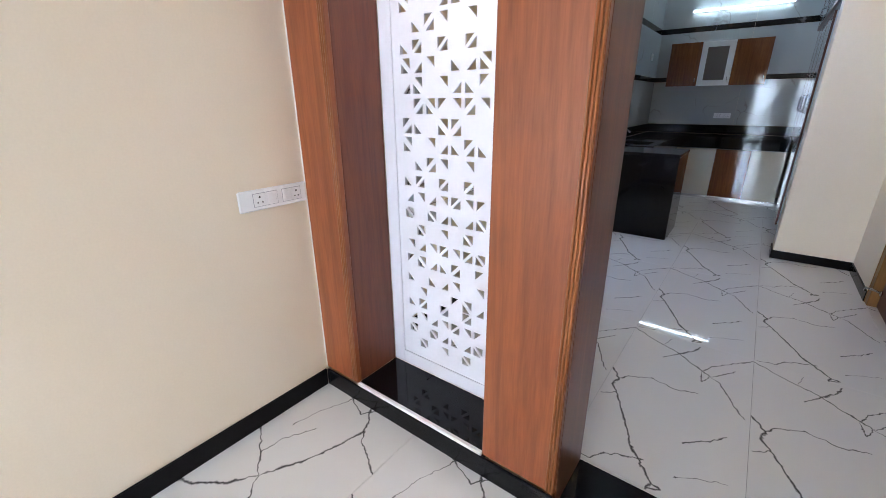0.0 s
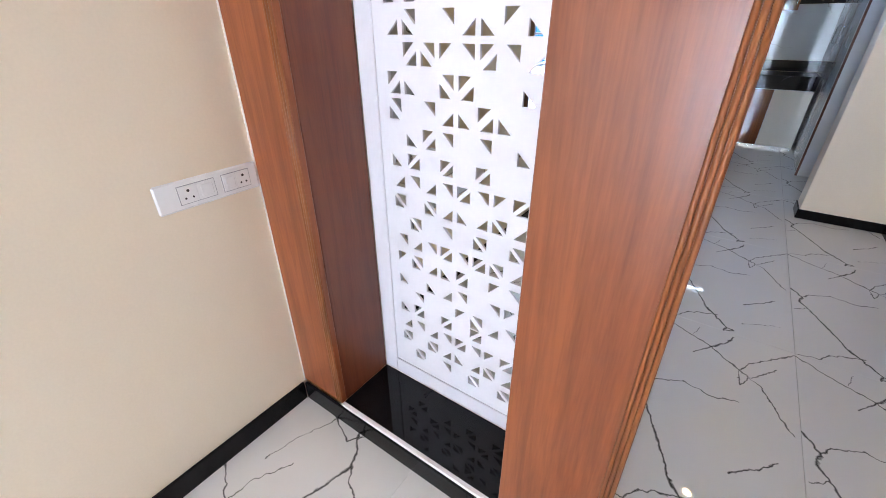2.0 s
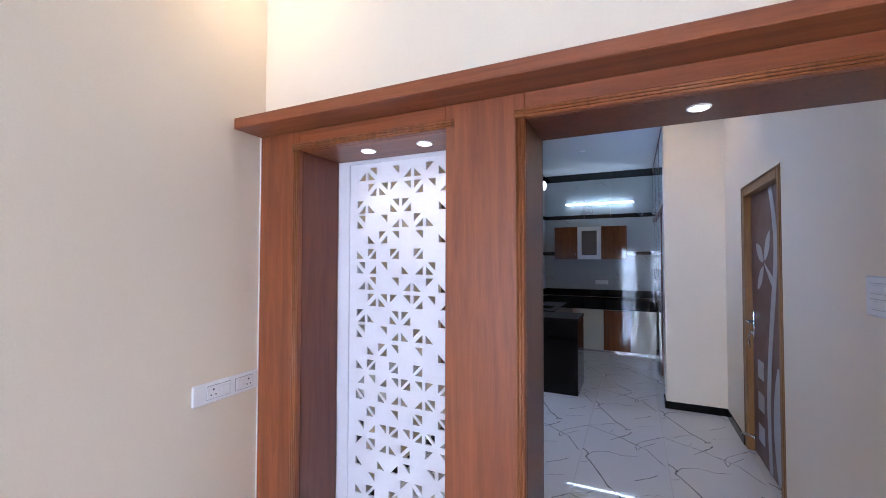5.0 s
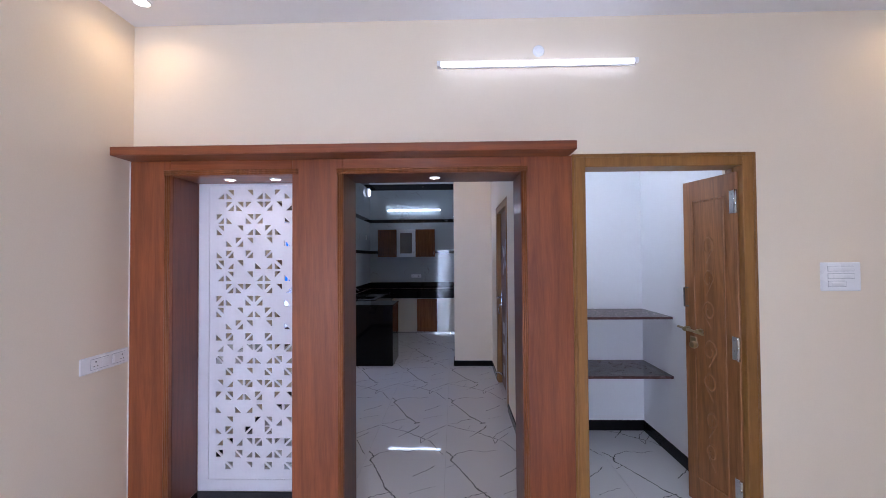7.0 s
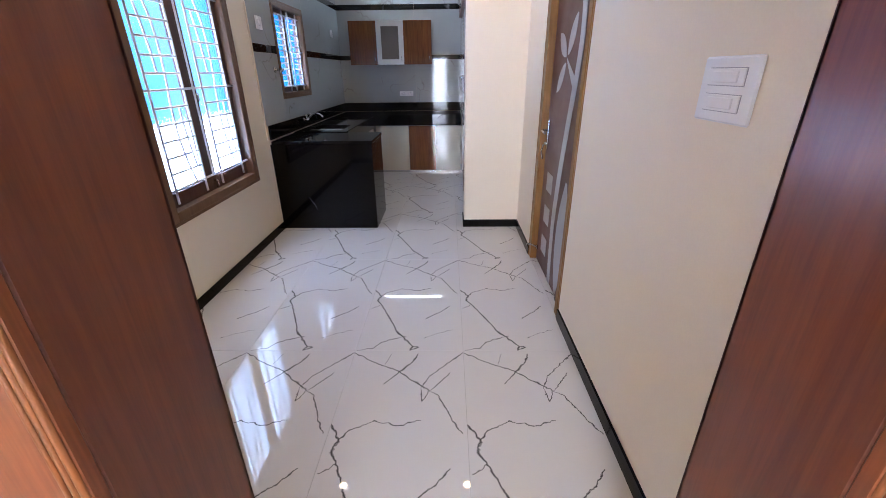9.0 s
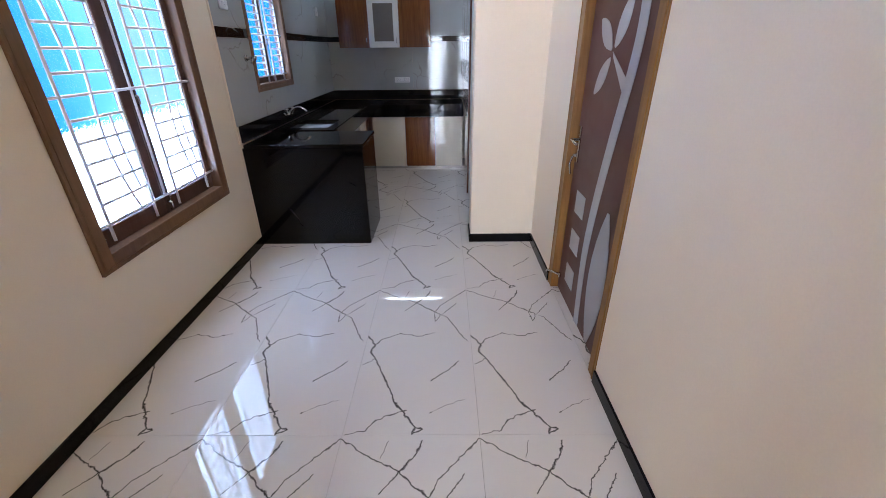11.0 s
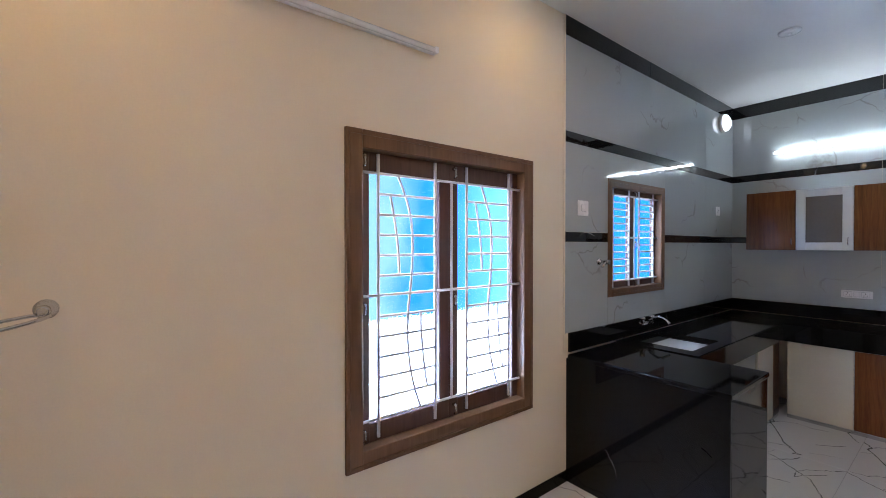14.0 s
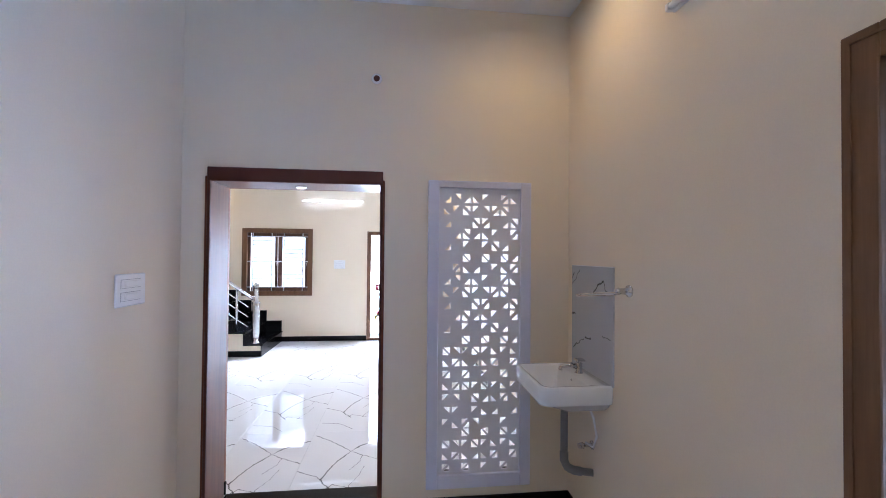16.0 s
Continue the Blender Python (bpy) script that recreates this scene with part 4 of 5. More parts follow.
def store_door():
    """Narrow carved leaf, standing open into the store room."""
    L, H, D = 0.392, 2.045, 0.034
    th = thing("store_door", (1.893, 1.10, 0.012), "open narrow brown wooden door with carved scroll panel", "door")
    leaf = bx("leaf", (-L, 0, 0, D, 0, H), DOOR_WOOD, th, bevel=0.003)
    f = -0.007
    for x0, x1, z0, z1 in ((-L + 0.075, -L + 0.088, 0.16, H - 0.13), (-0.093, -0.08, 0.16, H - 0.13), (-L + 0.088, -0.093, 0.16, 0.173), (-L + 0.088, -0.093, H - 0.143, H - 0.13)):
        bx("moulding", (x0, x1, f, 0, z0, z1), DOOR_WOOD, leaf, bevel=0.003)
    cx = -L / 2 - 0.005
    for i, (zc, r, s) in enumerate(((1.62, 0.055, 1), (1.42, 0.05, 1), (1.22, 0.055, -1), (0.98, 0.06, 1), (0.78, 0.055, -1), (0.55, 0.05, 1), (0.36, 0.045, -1))):
        bm = bmesh.new()
        pts = []
        for k in range(22):
            a = k / 21 * math.tau * 1.15
            rr = r * (1 - 0.72 * k / 21)
            pts.append((cx + s * (rr * math.cos(a) * 0.8), 0.0015, zc + rr * math.sin(a) * 1.25))
        tail = [(cx + s * r * 0.8 - s * 0.02 * k, 0.0015, zc - 0.035 * k) for k in (3, 2, 1)]
        tube(bm, tail + pts, [0.002, 0.0035, 0.005] + [0.0052] * 20 + [0.004, 0.002], 6)
        part("carving", bm, DOOR_WOOD, leaf)
    bm = bmesh.new()
    tube(bm, ((-L - 0.03, -0.028, 1.10), (-L + 0.12, -0.028, 1.085), (-L + 0.17, -0.028, 1.078)), 0.008, 8)
    for x in (-L + 0.03, -L + 0.13):
        lathe(bm, (x, -0.04, 1.092), (0, 1, 0), ((0, 0.012), (0.012, 0.016), (0.04, 0.016)), 10)
    part("bolt", bm, BRASS, leaf, "aged brass sliding bolt")
    bm = bmesh.new()
    box(bm, -L + 0.045, -L + 0.10, -0.012, 0, 0.99, 1.05, 0.004)
    lathe(bm, (-L + 0.085, -0.035, 1.0), (0, 1, 0), ((0, 0.02), (0.018, 0.024), (0.035, 0.02)), 12)
    part("hasp", bm, BRASS, leaf, "aged brass hasp plate")
    bm = bmesh.new()
    tube(bm, ((-L + 0.03, 0.0, 1.24), (-L + 0.03, -0.03, 1.24), (-L + 0.03, -0.03, 1.36), (-L + 0.03, 0.0, 1.36)), 0.005, 8)
    part("pull_handle", bm, BLACK, leaf, "dark pull handle")
    for z in (0.23, 1.035, 1.875):
        bm = bmesh.new()
        box(bm, -0.046, -0.004, -0.004, 0.0, z - 0.066, z + 0.066, 0.001)
        tube(bm, ((0.0, -0.009, z - 0.068), (0.0, -0.009, z + 0.068)), 0.009, 10)
        for k in range(4):
            lathe(bm, (-0.016 - 0.016 * (k % 2), -0.004, z - 0.045 + 0.03 * k), (0, -1, 0), ((0, 0.004), (0.0015, 0.003)), 8)
        part("hinge", bm, STEEL, th, "steel butt hinge")
    th.rotation_euler = (0, 0, radians(-77))
    return th


store_door()


def bedroom_door():
    """Closed maroon leaf with a silver plant inlay; u is y along the wall."""
    xf = XD + 0.047
    ya, yb, top = BD[0] + 0.087, BD[1] - 0.087, BD[3] - 0.088
    th = thing("bedroom_door", (xf, (ya + yb) / 2, 0), "closed maroon laminate door with silver plant inlay", "door")
    slab = bx("leaf", (xf, xf + 0.035, ya, yb, 0.008, top), DARK_LAM, th, bevel=0.002)

    def inlay(name, outline, label=""):
        bm = bmesh.new()
        prism(bm, outline, lambda u, v, w: (xf - 0.0005 - w, u, v), 0.003)
        part(name, bm, SILVER, slab, label)

    def leaf(base, tip, fat):
        b, t = Vector(base), Vector(tip)
        d = t - b
        n = Vector((-d.y, d.x)).normalized()
        pts = []
        for side in (1, -1):
            ks = range(9) if side == 1 else range(8, -1, -1)
            for k in ks:
                s = k / 8
                p = b + d * s + n * side * fat * math.sin(math.pi * min(1, s * 0.95 + 0.03)) ** 0.8
                pts.append((p.x, p.y))
        return pts
    stem = [(3.385, top), (3.318, 1.95), (3.272, 1.73), (3.288, 1.52), (3.369, 1.20), (3.448, 0.85), (3.49, 0.55), (3.488, 0.33), (3.46, 0.01)]

    line = smooth_line(stem, 6)
    bm = bmesh.new()
    rows = []
    for i, p in enumerate(line):
        d = (line[min(i + 1, len(line) - 1)] - line[max(i - 1, 0)]).normalized()
        n = Vector((-d.y, d.x))
        hw = 0.036 + 0.008 * math.sin(i / len(line) * math.pi)
        rows.append([bm.verts.new((xf - w, (p + n * s * hw).x, min(top, (p + n * s * hw).y))) for w in (0.0005, 0.0035) for s in (1, -1)])
    for a, b in zip(rows, rows[1:]):
        for q in ((0, 1), (2, 3), (0, 2), (1, 3)):
            bm.faces.new((a[q[0]], a[q[1]], b[q[1]], b[q[0]]))
    part("stem_inlay", bm, SILVER, slab, "silver stem inlay")
    inlay("leaf_inlay", leaf((3.535, 1.585), (3.40, 1.80), 0.052))
    inlay("leaf_inlay", leaf((3.575, 1.575), (3.765, 1.715), 0.05))
    inlay("leaf_inlay", leaf((3.57, 1.535), (3.735, 1.355), 0.045))
    inlay("branch_inlay", [(3.552, 1.565), (3.53, 1.535), (3.345, 1.38), (3.33, 1.45)])
    for z0, z1 in ((0.65, 0.79), (0.40, 0.535), (0.15, 0.285)):
        inlay("square_inlay", [(3.615, z0), (3.775, z0), (3.775, z1), (3.615, z1)])
    inlay("leaf_inlay", leaf((3.27, 0.02), (3.262, 0.83), 0.115))
    bm = bmesh.new()
    box(bm, xf - 0.012, xf, yb - 0.07, yb - 0.025, 0.94, 1.16, 0.004)
    tube(bm, ((xf - 0.012, yb - 0.048, 1.08), (xf - 0.05, yb - 0.048, 1.08), (xf - 0.055, yb - 0.16, 1.075)), 0.009, 8)
    handle = part("lever_handle", bm, STEEL, th, "brushed steel lever handle on a long plate")
    bm = bmesh.new()
    lathe(bm, (xf - 0.03, yb - 0.048, 0.985), (1, 0, 0), ((0, 0.008), (0.02, 0.012), (0.03, 0.012)), 10)
    tube(bm, ((xf - 0.032, yb - 0.048, 0.98), (xf - 0.045, yb - 0.05, 0.93), (xf - 0.035, yb - 0.055, 0.87)), 0.006, 6)
    part("key_bunch", bm, STEEL, handle, "keys hanging in the lock")
    bm = bmesh.new()
    tube(bm, ((xf - 0.002, yb - 0.03, 0.12), (xf - 0.05, yb + 0.0, 0.13), (xf - 0.075, yb + 0.05, 0.12), (xf - 0.07, yb + 0.08, 0.09)), 0.008, 8)
    lathe(bm, (xf - 0.004, yb - 0.03, 0.12), (-1, 0, 0), ((0, 0.02), (0.01, 0.02), (0.014, 0.012)), 12)
    part("door_stop", bm, STEEL, th, "bent steel door stop")
    return settle(th)


bedroom_door()


def front_door():
    u0, u1, _, z1 = FD
    th = thing("front_door", ((u0 + u1) / 2, YF, 0), "brown framed front door with bright printed glass and grill", "door")
    for d in ((u0, u0 + 0.07, 0, z1), (u1 - 0.07, u1, 0, z1), (u0 + 0.07, u1 - 0.07, z1 - 0.07, z1), (u0 + 0.07, u1 - 0.07, 0.0, 0.05)):
        bx("frame", (d[0], d[1], YF - 0.12, YF + 0.02, d[2], d[3]), WINDOW_WOOD, th, bevel=0.004)
    g = bx("pane", (u0 + 0.07, u1 - 0.07, YF - 0.075, YF - 0.07, 0.05, z1 - 0.07), GLASS_BLUE, th)
    g.visible_shadow = False
    for k in range(1, 14):
        bm = bmesh.new()
        z = 0.05 + k * (z1 - 0.12) / 14
        tube(bm, ((u0 + 0.07, YF - 0.03, z), (u1 - 0.07, YF - 0.03, z)), 0.004, 6)
        part("grill_rung", bm, GRILL, th)
    for k in range(1, 5):
        bm = bmesh.new()
        u = u0 + 0.07 + k * (u1 - u0 - 0.14) / 5
        tube(bm, ((u, YF - 0.03, 0.05), (u, YF - 0.03, z1 - 0.07)), 0.006, 6)
        part("grill_bar", bm, GRILL, th)
    rnd = random.Random(4)
    for k in range(9):
        bm = bmesh.new()
        c = (u1 - 0.16 - rnd.random() * 0.22, YF - 0.069, 0.35 + rnd.random() * 0.7)
        for j in range(5):
            a = j * math.tau / 5 + rnd.random()
            cc = (c[0] + 0.045 * math.cos(a), c[1], c[2] + 0.045 * math.sin(a))
            lathe(bm, cc, (0, 1, 0), ((0, 0.02), (0.002, 0.03)), 8)
        part("flower_print", bm, RED_PRINT if k % 3 else YELLOW_PRINT, g, "red and yellow flower print on the glass")
    return settle(th)


front_door()


# ---- kitchen ----
def tile_field(name, axis, u0, u1, bands, step, holes, mat, to3, label):
    """Wall tiles as separate pieces under a backing; bands: (z0, z1) rows."""
    host = structure(new(name), label)
    rng = random.Random(7)
    for z0, z1 in bands:
        u = u0
        while u < u1 - 1e-4:
            v = min(u + step, u1)
            if u1 - v < 0.05:
                v = u1
            pieces = [(u, v, z0, z1)]
            for ha, hb, hc, hd in holes:
                nxt = []
                for a, b, c, d in pieces:
                    if b <= ha or a >= hb or d <= hc or c >= hd:
                        nxt.append((a, b, c, d))
                        continue
                    if a < ha:
                        nxt.append((a, ha, c, d))
                    if b > hb:
                        nxt.append((hb, b, c, d))
                    m0, m1 = max(a, ha), min(b, hb)
                    if c < hc:
                        nxt.append((m0, m1, c, hc))
                    if d > hd:
                        nxt.append((m0, m1, hd, d))
                pieces = nxt
            for a, b, c, d in pieces:
                g = 0.0008
                p, q = Vector(to3(a + g, 0.0, c + g)), Vector(to3(b - g, 0.010 + rng.random() * 0.0006, d - g))
                lo, hi = [min(i, j) for i, j in zip(p, q)], [max(i, j) for i, j in zip(p, q)]
                o = bx("tile", (lo[0], hi[0], lo[1], hi[1], lo[2], hi[2]), mat, host, bevel=0.0006)
            u = v
    return host


LEFT, BACK = (lambda u, w, z: (XL + w, u, z)), (lambda u, w, z: (u, YK - w, z))
LIGHT = [(1.036, 1.672), (1.743, 2.366), (2.442, 3.100)]
DARK = [(1.672, 1.743), (2.366, 2.442), (3.100, HD - 0.001)]
tile_field("kitchen_wall_tiles_west", 'x', 4.655, YK - 0.011, LIGHT, 1.2, [W2], MARBLE, LEFT, "glossy white marble wall tiles in the kitchen")
tile_field("kitchen_wall_tiles_north", 'y', XL, 0.47, LIGHT, 1.2, [], MARBLE, BACK, "glossy white marble wall tiles in the kitchen")
tile_field("kitchen_band_west", 'x', 4.655, YK - 0.011, DARK, 1.2, [W2], BLACK_BAND, LEFT, "black marble band tiles")
tile_field("kitchen_band_north", 'y', XL, 0.47, DARK, 1.2, [], BLACK_BAND, BACK, "black marble band tiles")
structure(bx("tile_edge_trim", (XL, XL + 0.012, 4.64, 4.655, 0.905, HD - 0.001), CREAM, bevel=0.003), "cream edge strip beside the wall tiles")
structure(bx("splashback_west", (XL, XL + 0.018, 4.70, YK, 0.902, 1.035), GRANITE, bevel=0.002), "black granite splashback")
structure(bx("splashback_north", (XL + 0.018, 0.32, YK - 0.018, YK, 0.902, 1.035), GRANITE, bevel=0.002), "black granite splashback")

CT = 0.862      # underside of the worktop
SINK = (-1.45, -1.08, 5.42, 5.92)


def worktop():
    th = thing("kitchen_worktop", (-1.2, 5.0, 0.9), "polished black granite worktop with a sunken sink", "worktop")
    bx("peninsula_top", (XL + 0.018, -0.610, 4.672, 5.295, CT, 0.893), GRANITE, th, bevel=0.006, seg=2)
    for d in ((XL + 0.018, SINK[0], 5.30, 7.23), (SINK[1], -0.985, 5.30, 7.23), (SINK[0], SINK[1], 5.30, SINK[2]), (SINK[0], SINK[1], SINK[3], 7.23)):
        bx("side_top", (d[0], d[1], d[2], d[3], CT, 0.90), GRANITE, th)
    bx("back_top", (XL + 0.018, 0.318, 7.23, YK - 0.018, CT, 0.90), GRANITE, th)
    bx("front_edge", (-0.985, 0.318, 7.215, 7.235, 0.735, 0.90), GRANITE, th, bevel=0.003)
    bx("front_edge", (-1.0, -0.983, 5.30, 7.215, 0.735, 0.90), GRANITE, th, bevel=0.003)
    return settle(th)


worktop()


def sink():
    a, b, c, d = SINK
    th = thing("kitchen_sink", ((a + b) / 2, (c + d) / 2, 0.7), "dark rectangular sink bowl set in the worktop", "sink")
    t = 0.012
    bm = bmesh.new()
    for q in ((a - t, a, c - t, d + t, 0.70, CT - 0.001), (b, b + t, c - t, d + t, 0.70, CT - 0.001), (a, b, c - t, c, 0.70, CT - 0.001), (a, b, d, d + t, 0.70, CT - 0.001), (a, b, c, d, 0.69, 0.705)):
        box(bm, *q)
    part("bowl", bm, SINK_STONE, th)
    bm = bmesh.new()
    lathe(bm, ((a + b) / 2, (c + d) / 2, 0.7045), (0, 0, 1), ((0, 0.045), (0.004, 0.045), (0.005, 0.03)), 18)
    part("drain", bm, STEEL, th, "steel drain")
    return settle(th)


sink()


def mixer_tap(name, at, out, label, scale=1.0):
    """Bridge tap: two heads on a wall pipe with a curved spout. out: direction into the room."""
    th = thing(name, at, label, "tap")
    o, s = Vector(out), Vector((-out[1], out[0], 0))
    a = Vector(at)
    bm = bmesh.new()
    tube(bm, (a - s * 0.09 * scale + o * 0.05, a + s * 0.09 * scale + o * 0.05), 0.014 * scale, 10)
    for k in (-1, 1):
        tube(bm, (a + s * 0.08 * k * scale, a + s * 0.08 * k * scale + o * 0.06), 0.013 * scale, 10)
    part("body", bm, STEEL, th)
    bm = bmesh.new()
    tube(bm, [a + o * (0.05 + 0.03 * k) * 1.0 + Vector((0, 0, 0.05 * math.sin(k / 6 * math.pi) + 0.02 * k / 6)) for k in range(7)], 0.010 * scale, 10)
    part("spout", bm, STEEL, th)
    for k in (-1, 1):
        bm = bmesh.new()
        lathe(bm, a + s * 0.08 * k * scale + o * 0.05, (0, 0, 1), ((0, 0.014 * scale), (0.03, 0.018 * scale), (0.045, 0.024 * scale), (0.055, 0.02 * scale)), 12)
        part("knob", bm, STEEL, th)
    return settle(th)


mixer_tap("kitchen_tap", (XL + 0.018, 5.70, 1.0), (1, 0, 0), "chrome kitchen mixer tap over the sink")

pen = thing("peninsula_counter", (-1.1, 4.7, 0), "black granite clad kitchen peninsula", "counter")
bx("front_panel", (XL, -0.617, 4.681, 4.70, 0, CT), GRANITE, pen, bevel=0.002)
bx("end_panel", (-0.636, -0.617, 4.702, 5.285, 0, CT), GRANITE, pen, bevel=0.002)
bx("side_panel", (-0.67, -0.64, 4.73, 5.285, 0.04, CT), CAB_WOOD, pen)
bx("shelf", (XL + 0.02, -0.67, 4.73, 5.26, 0.40, 0.43), GRANITE, pen)
bx("back_panel", (XL + 0.02, -0.67, 5.26, 5.285, 0.0, CT), CAB_CREAM, pen)
settle(pen)


def base_unit(x0, x1, y0, y1, door_mat, front, label, handle=True):
    """A base cabinet; front: 'y' faces the room towards -y, 'x' towards +x."""
    th = thing("base_cabinet", ((x0 + x1) / 2, (y0 + y1) / 2, 0), label, "cabinet", "kitchen base cabinets")
    if front == 'y':
        bx("body", (x0 + 0.001, x1 - 0.001, y0 + 0.02, y1, 0.02, 0.855), CAB_WHITE, th)
        dr = bx("door", (x0 + 0.003, x1 - 0.003, y0, y0 + 0.019, 0.035, 0.725), door_mat, th, bevel=0.002)
        bx("base_strip", (x0 + 0.001, x1 - 0.001, y0 + 0.004, y0 + 0.02, 0.0, 0.03), STEEL, th)
    else:
        bx("body", (x0, x1 - 0.02, y0 + 0.001, y1 - 0.001, 0.02, 0.855), CAB_WHITE, th)
        dr = bx("door", (x1 - 0.019, x1, y0 + 0.003, y1 - 0.003, 0.035, 0.725), door_mat, th, bevel=0.002)
        bx("base_strip", (x1 - 0.02, x1 - 0.004, y0 + 0.001, y1 - 0.001, 0.0, 0.03), STEEL, th)
    return settle(th)


for x0, x1, m, lab in ((-0.955, -0.50, CAB_CREAM, "glossy cream base cabinet under the worktop"), (-0.50, -0.075, CAB_WOOD, "glossy orange-brown base cabinet under the worktop"), (-0.075, 0.318, CAB_CREAM, "glossy cream base cabinet under the worktop")):
    base_unit(x0, x1, 7.26, YK - 0.02, m, 'y', lab)
for y0, y1, m, lab in ((5.31, 5.95, CAB_CREAM, "glossy cream base cabinet below the sink"), (6.6, 7.05, CAB_CREAM, "glossy cream base cabinet under the side worktop"), (7.05, 7.24, CAB_WOOD, "narrow orange-brown corner cabinet")):
    base_unit(XL + 0.02, -1.01, y0, y1, m, 'x', lab)


def wall_unit(x0, x1, mat, glazed, label):
    th = thing("wall_cabinet", ((x0 + x1) / 2, YK, 1.6), label, "cabinet", "kitchen wall cabinets")
    y0, y1, z0, z1 = 7.52, YK - 0.012, 1.60, 2.195
    bx("body", (x0 + 0.001, x1 - 0.001, y0 + 0.02, y1, z0, z1), mat, th, bevel=0.001)
    if glazed:
        f = 0.075
        for d in ((x0 + 0.002, x0 + f, z0, z1), (x1 - f, x1 - 0.002, z0, z1), (x0 + f, x1 - f, z0, z0 + f), (x0 + f, x1 - f, z1 - f, z1)):
            dr = bx("door_frame", (d[0], d[1], y0, y0 + 0.019, d[2], d[3]), mat, th, bevel=0.002)
        bx("door_glass", (x0 + f, x1 - f, y0 + 0.006, y0 + 0.011, z0 + f, z1 - f), SMOKE, th, label="grey frosted glass")
    else:
        dr = bx("door", (x0 + 0.002, x1 - 0.002, y0, y0 + 0.019, z0, z1), mat, th, bevel=0.002)
    bm = bmesh.new()
    hx = x1 - 0.03 if not glazed else x1 - 0.035
    tube(bm, ((hx, y0, z0 + 0.05), (hx, y0 - 0.02, z0 + 0.06), (hx, y0 - 0.02, z0 + 0.11), (hx, y0, z0 + 0.12)), 0.004, 6)
    part("handle", bm, STEEL, dr, "small steel handle")
    return settle(th)


wall_unit(-1.365, -0.955, CAB_WOOD, False, "glossy orange-brown wall cabinet on the tiled wall")
wall_unit(-0.955, -0.545, CAB_WHITE, True, "white wall cabinet with a frosted glass door")
wall_unit(-0.545, -0.125, CAB_WOOD, False, "glossy orange-brown wall cabinet on the tiled wall")


def tall_unit():
    th = thing("tall_cupboard", (0.4, 6.9, 0), "tall white gloss cupboard with brown edges", "cupboard")
    x0 = 0.322
    bx("body", (x0 + 0.02, 0.468, 6.1, YK - 0.012, 0.0, 2.245), CAB_WHITE, th)
    bx("edge", (x0, x0 + 0.02, 6.085, 6.115, 0, 2.245), CAB_BROWN, th, bevel=0.002, label="brown edge strip")
    n = 3
    w = (YK - 0.012 - 6.115) / n
    for i in range(n):
        ya, yb = 6.115 + i * w, 6.115 + (i + 1) * w
        for z0, z1 in ((0.03, 0.88), (0.90, 2.24)):
            if z0 < 0.5 and yb > 7.2:
                continue
            dr = bx("door", (x0, x0 + 0.019, ya + 0.012, yb - 0.012, z0, z1), CAB_WHITE, th, bevel=0.002)
        bx("edge", (x0 - 0.001, x0 + 0.018, yb - 0.012, yb + 0.012, 0.90, 2.245), CAB_BROWN, th, label="brown edge strip")
        bm = bmesh.new()
        tube(bm, ((x0, ya + 0.06, 1.25), (x0 - 0.03, ya + 0.06, 1.27), (x0 - 0.03, ya + 0.06, 1.43), (x0, ya + 0.06, 1.45)), 0.006, 8)
        part("handle", bm, STEEL, dr, "steel bar handle")
    return settle(th)


tall_unit()


def loft():
    th = thing("loft_cupboard", (0.38, 6.4, 2.25), "white gloss loft cupboard with brown edges under the ceiling", "cupboard")
    x0, ya, yb = 0.30, 4.952, YK - 0.012
    bx("body", (x0 + 0.02, 0.468, ya, yb, 2.25, HD - 0.02), CAB_WHITE, th)
    bx("edge", (x0 - 0.004, x0 + 0.02, ya, ya + 0.03, 2.25, HD - 0.02), CAB_BROWN, th, label="brown edge strip")
    bx("edge", (x0 - 0.004, x0 + 0.02, ya + 0.03, yb, 2.25, 2.29), CAB_BROWN, th, label="brown edge strip")
    bx("edge", (x0 - 0.004, x0 + 0.02, ya + 0.03, yb, HD - 0.06, HD - 0.02), CAB_BROWN, th, label="brown edge strip")
    n = 6
    w = (yb - ya - 0.03) / n
    for i in range(n):
        a, b = ya + 0.03 + i * w, ya + 0.03 + (i + 1) * w
        dr = bx("door", (x0, x0 + 0.019, a + 0.01, b - 0.01, 2.295, HD - 0.065), CAB_WHITE, th, bevel=0.002)
        if i % 2:
            bx("edge", (x0 - 0.002, x0 + 0.018, b - 0.01, b + 0.01, 2.29, HD - 0.06), CAB_BROWN, th, label="brown edge strip")
        bm = bmesh.new()
        yy = a + (0.05 if i % 2 else w - 0.06)
        tube(bm, ((x0, yy, 2.36), (x0 - 0.028, yy, 2.375), (x0 - 0.028, yy, 2.44), (x0, yy, 2.455)), 0.005, 8)
        part("handle", bm, STEEL, dr, "steel bow handle")
    return settle(th)


loft()


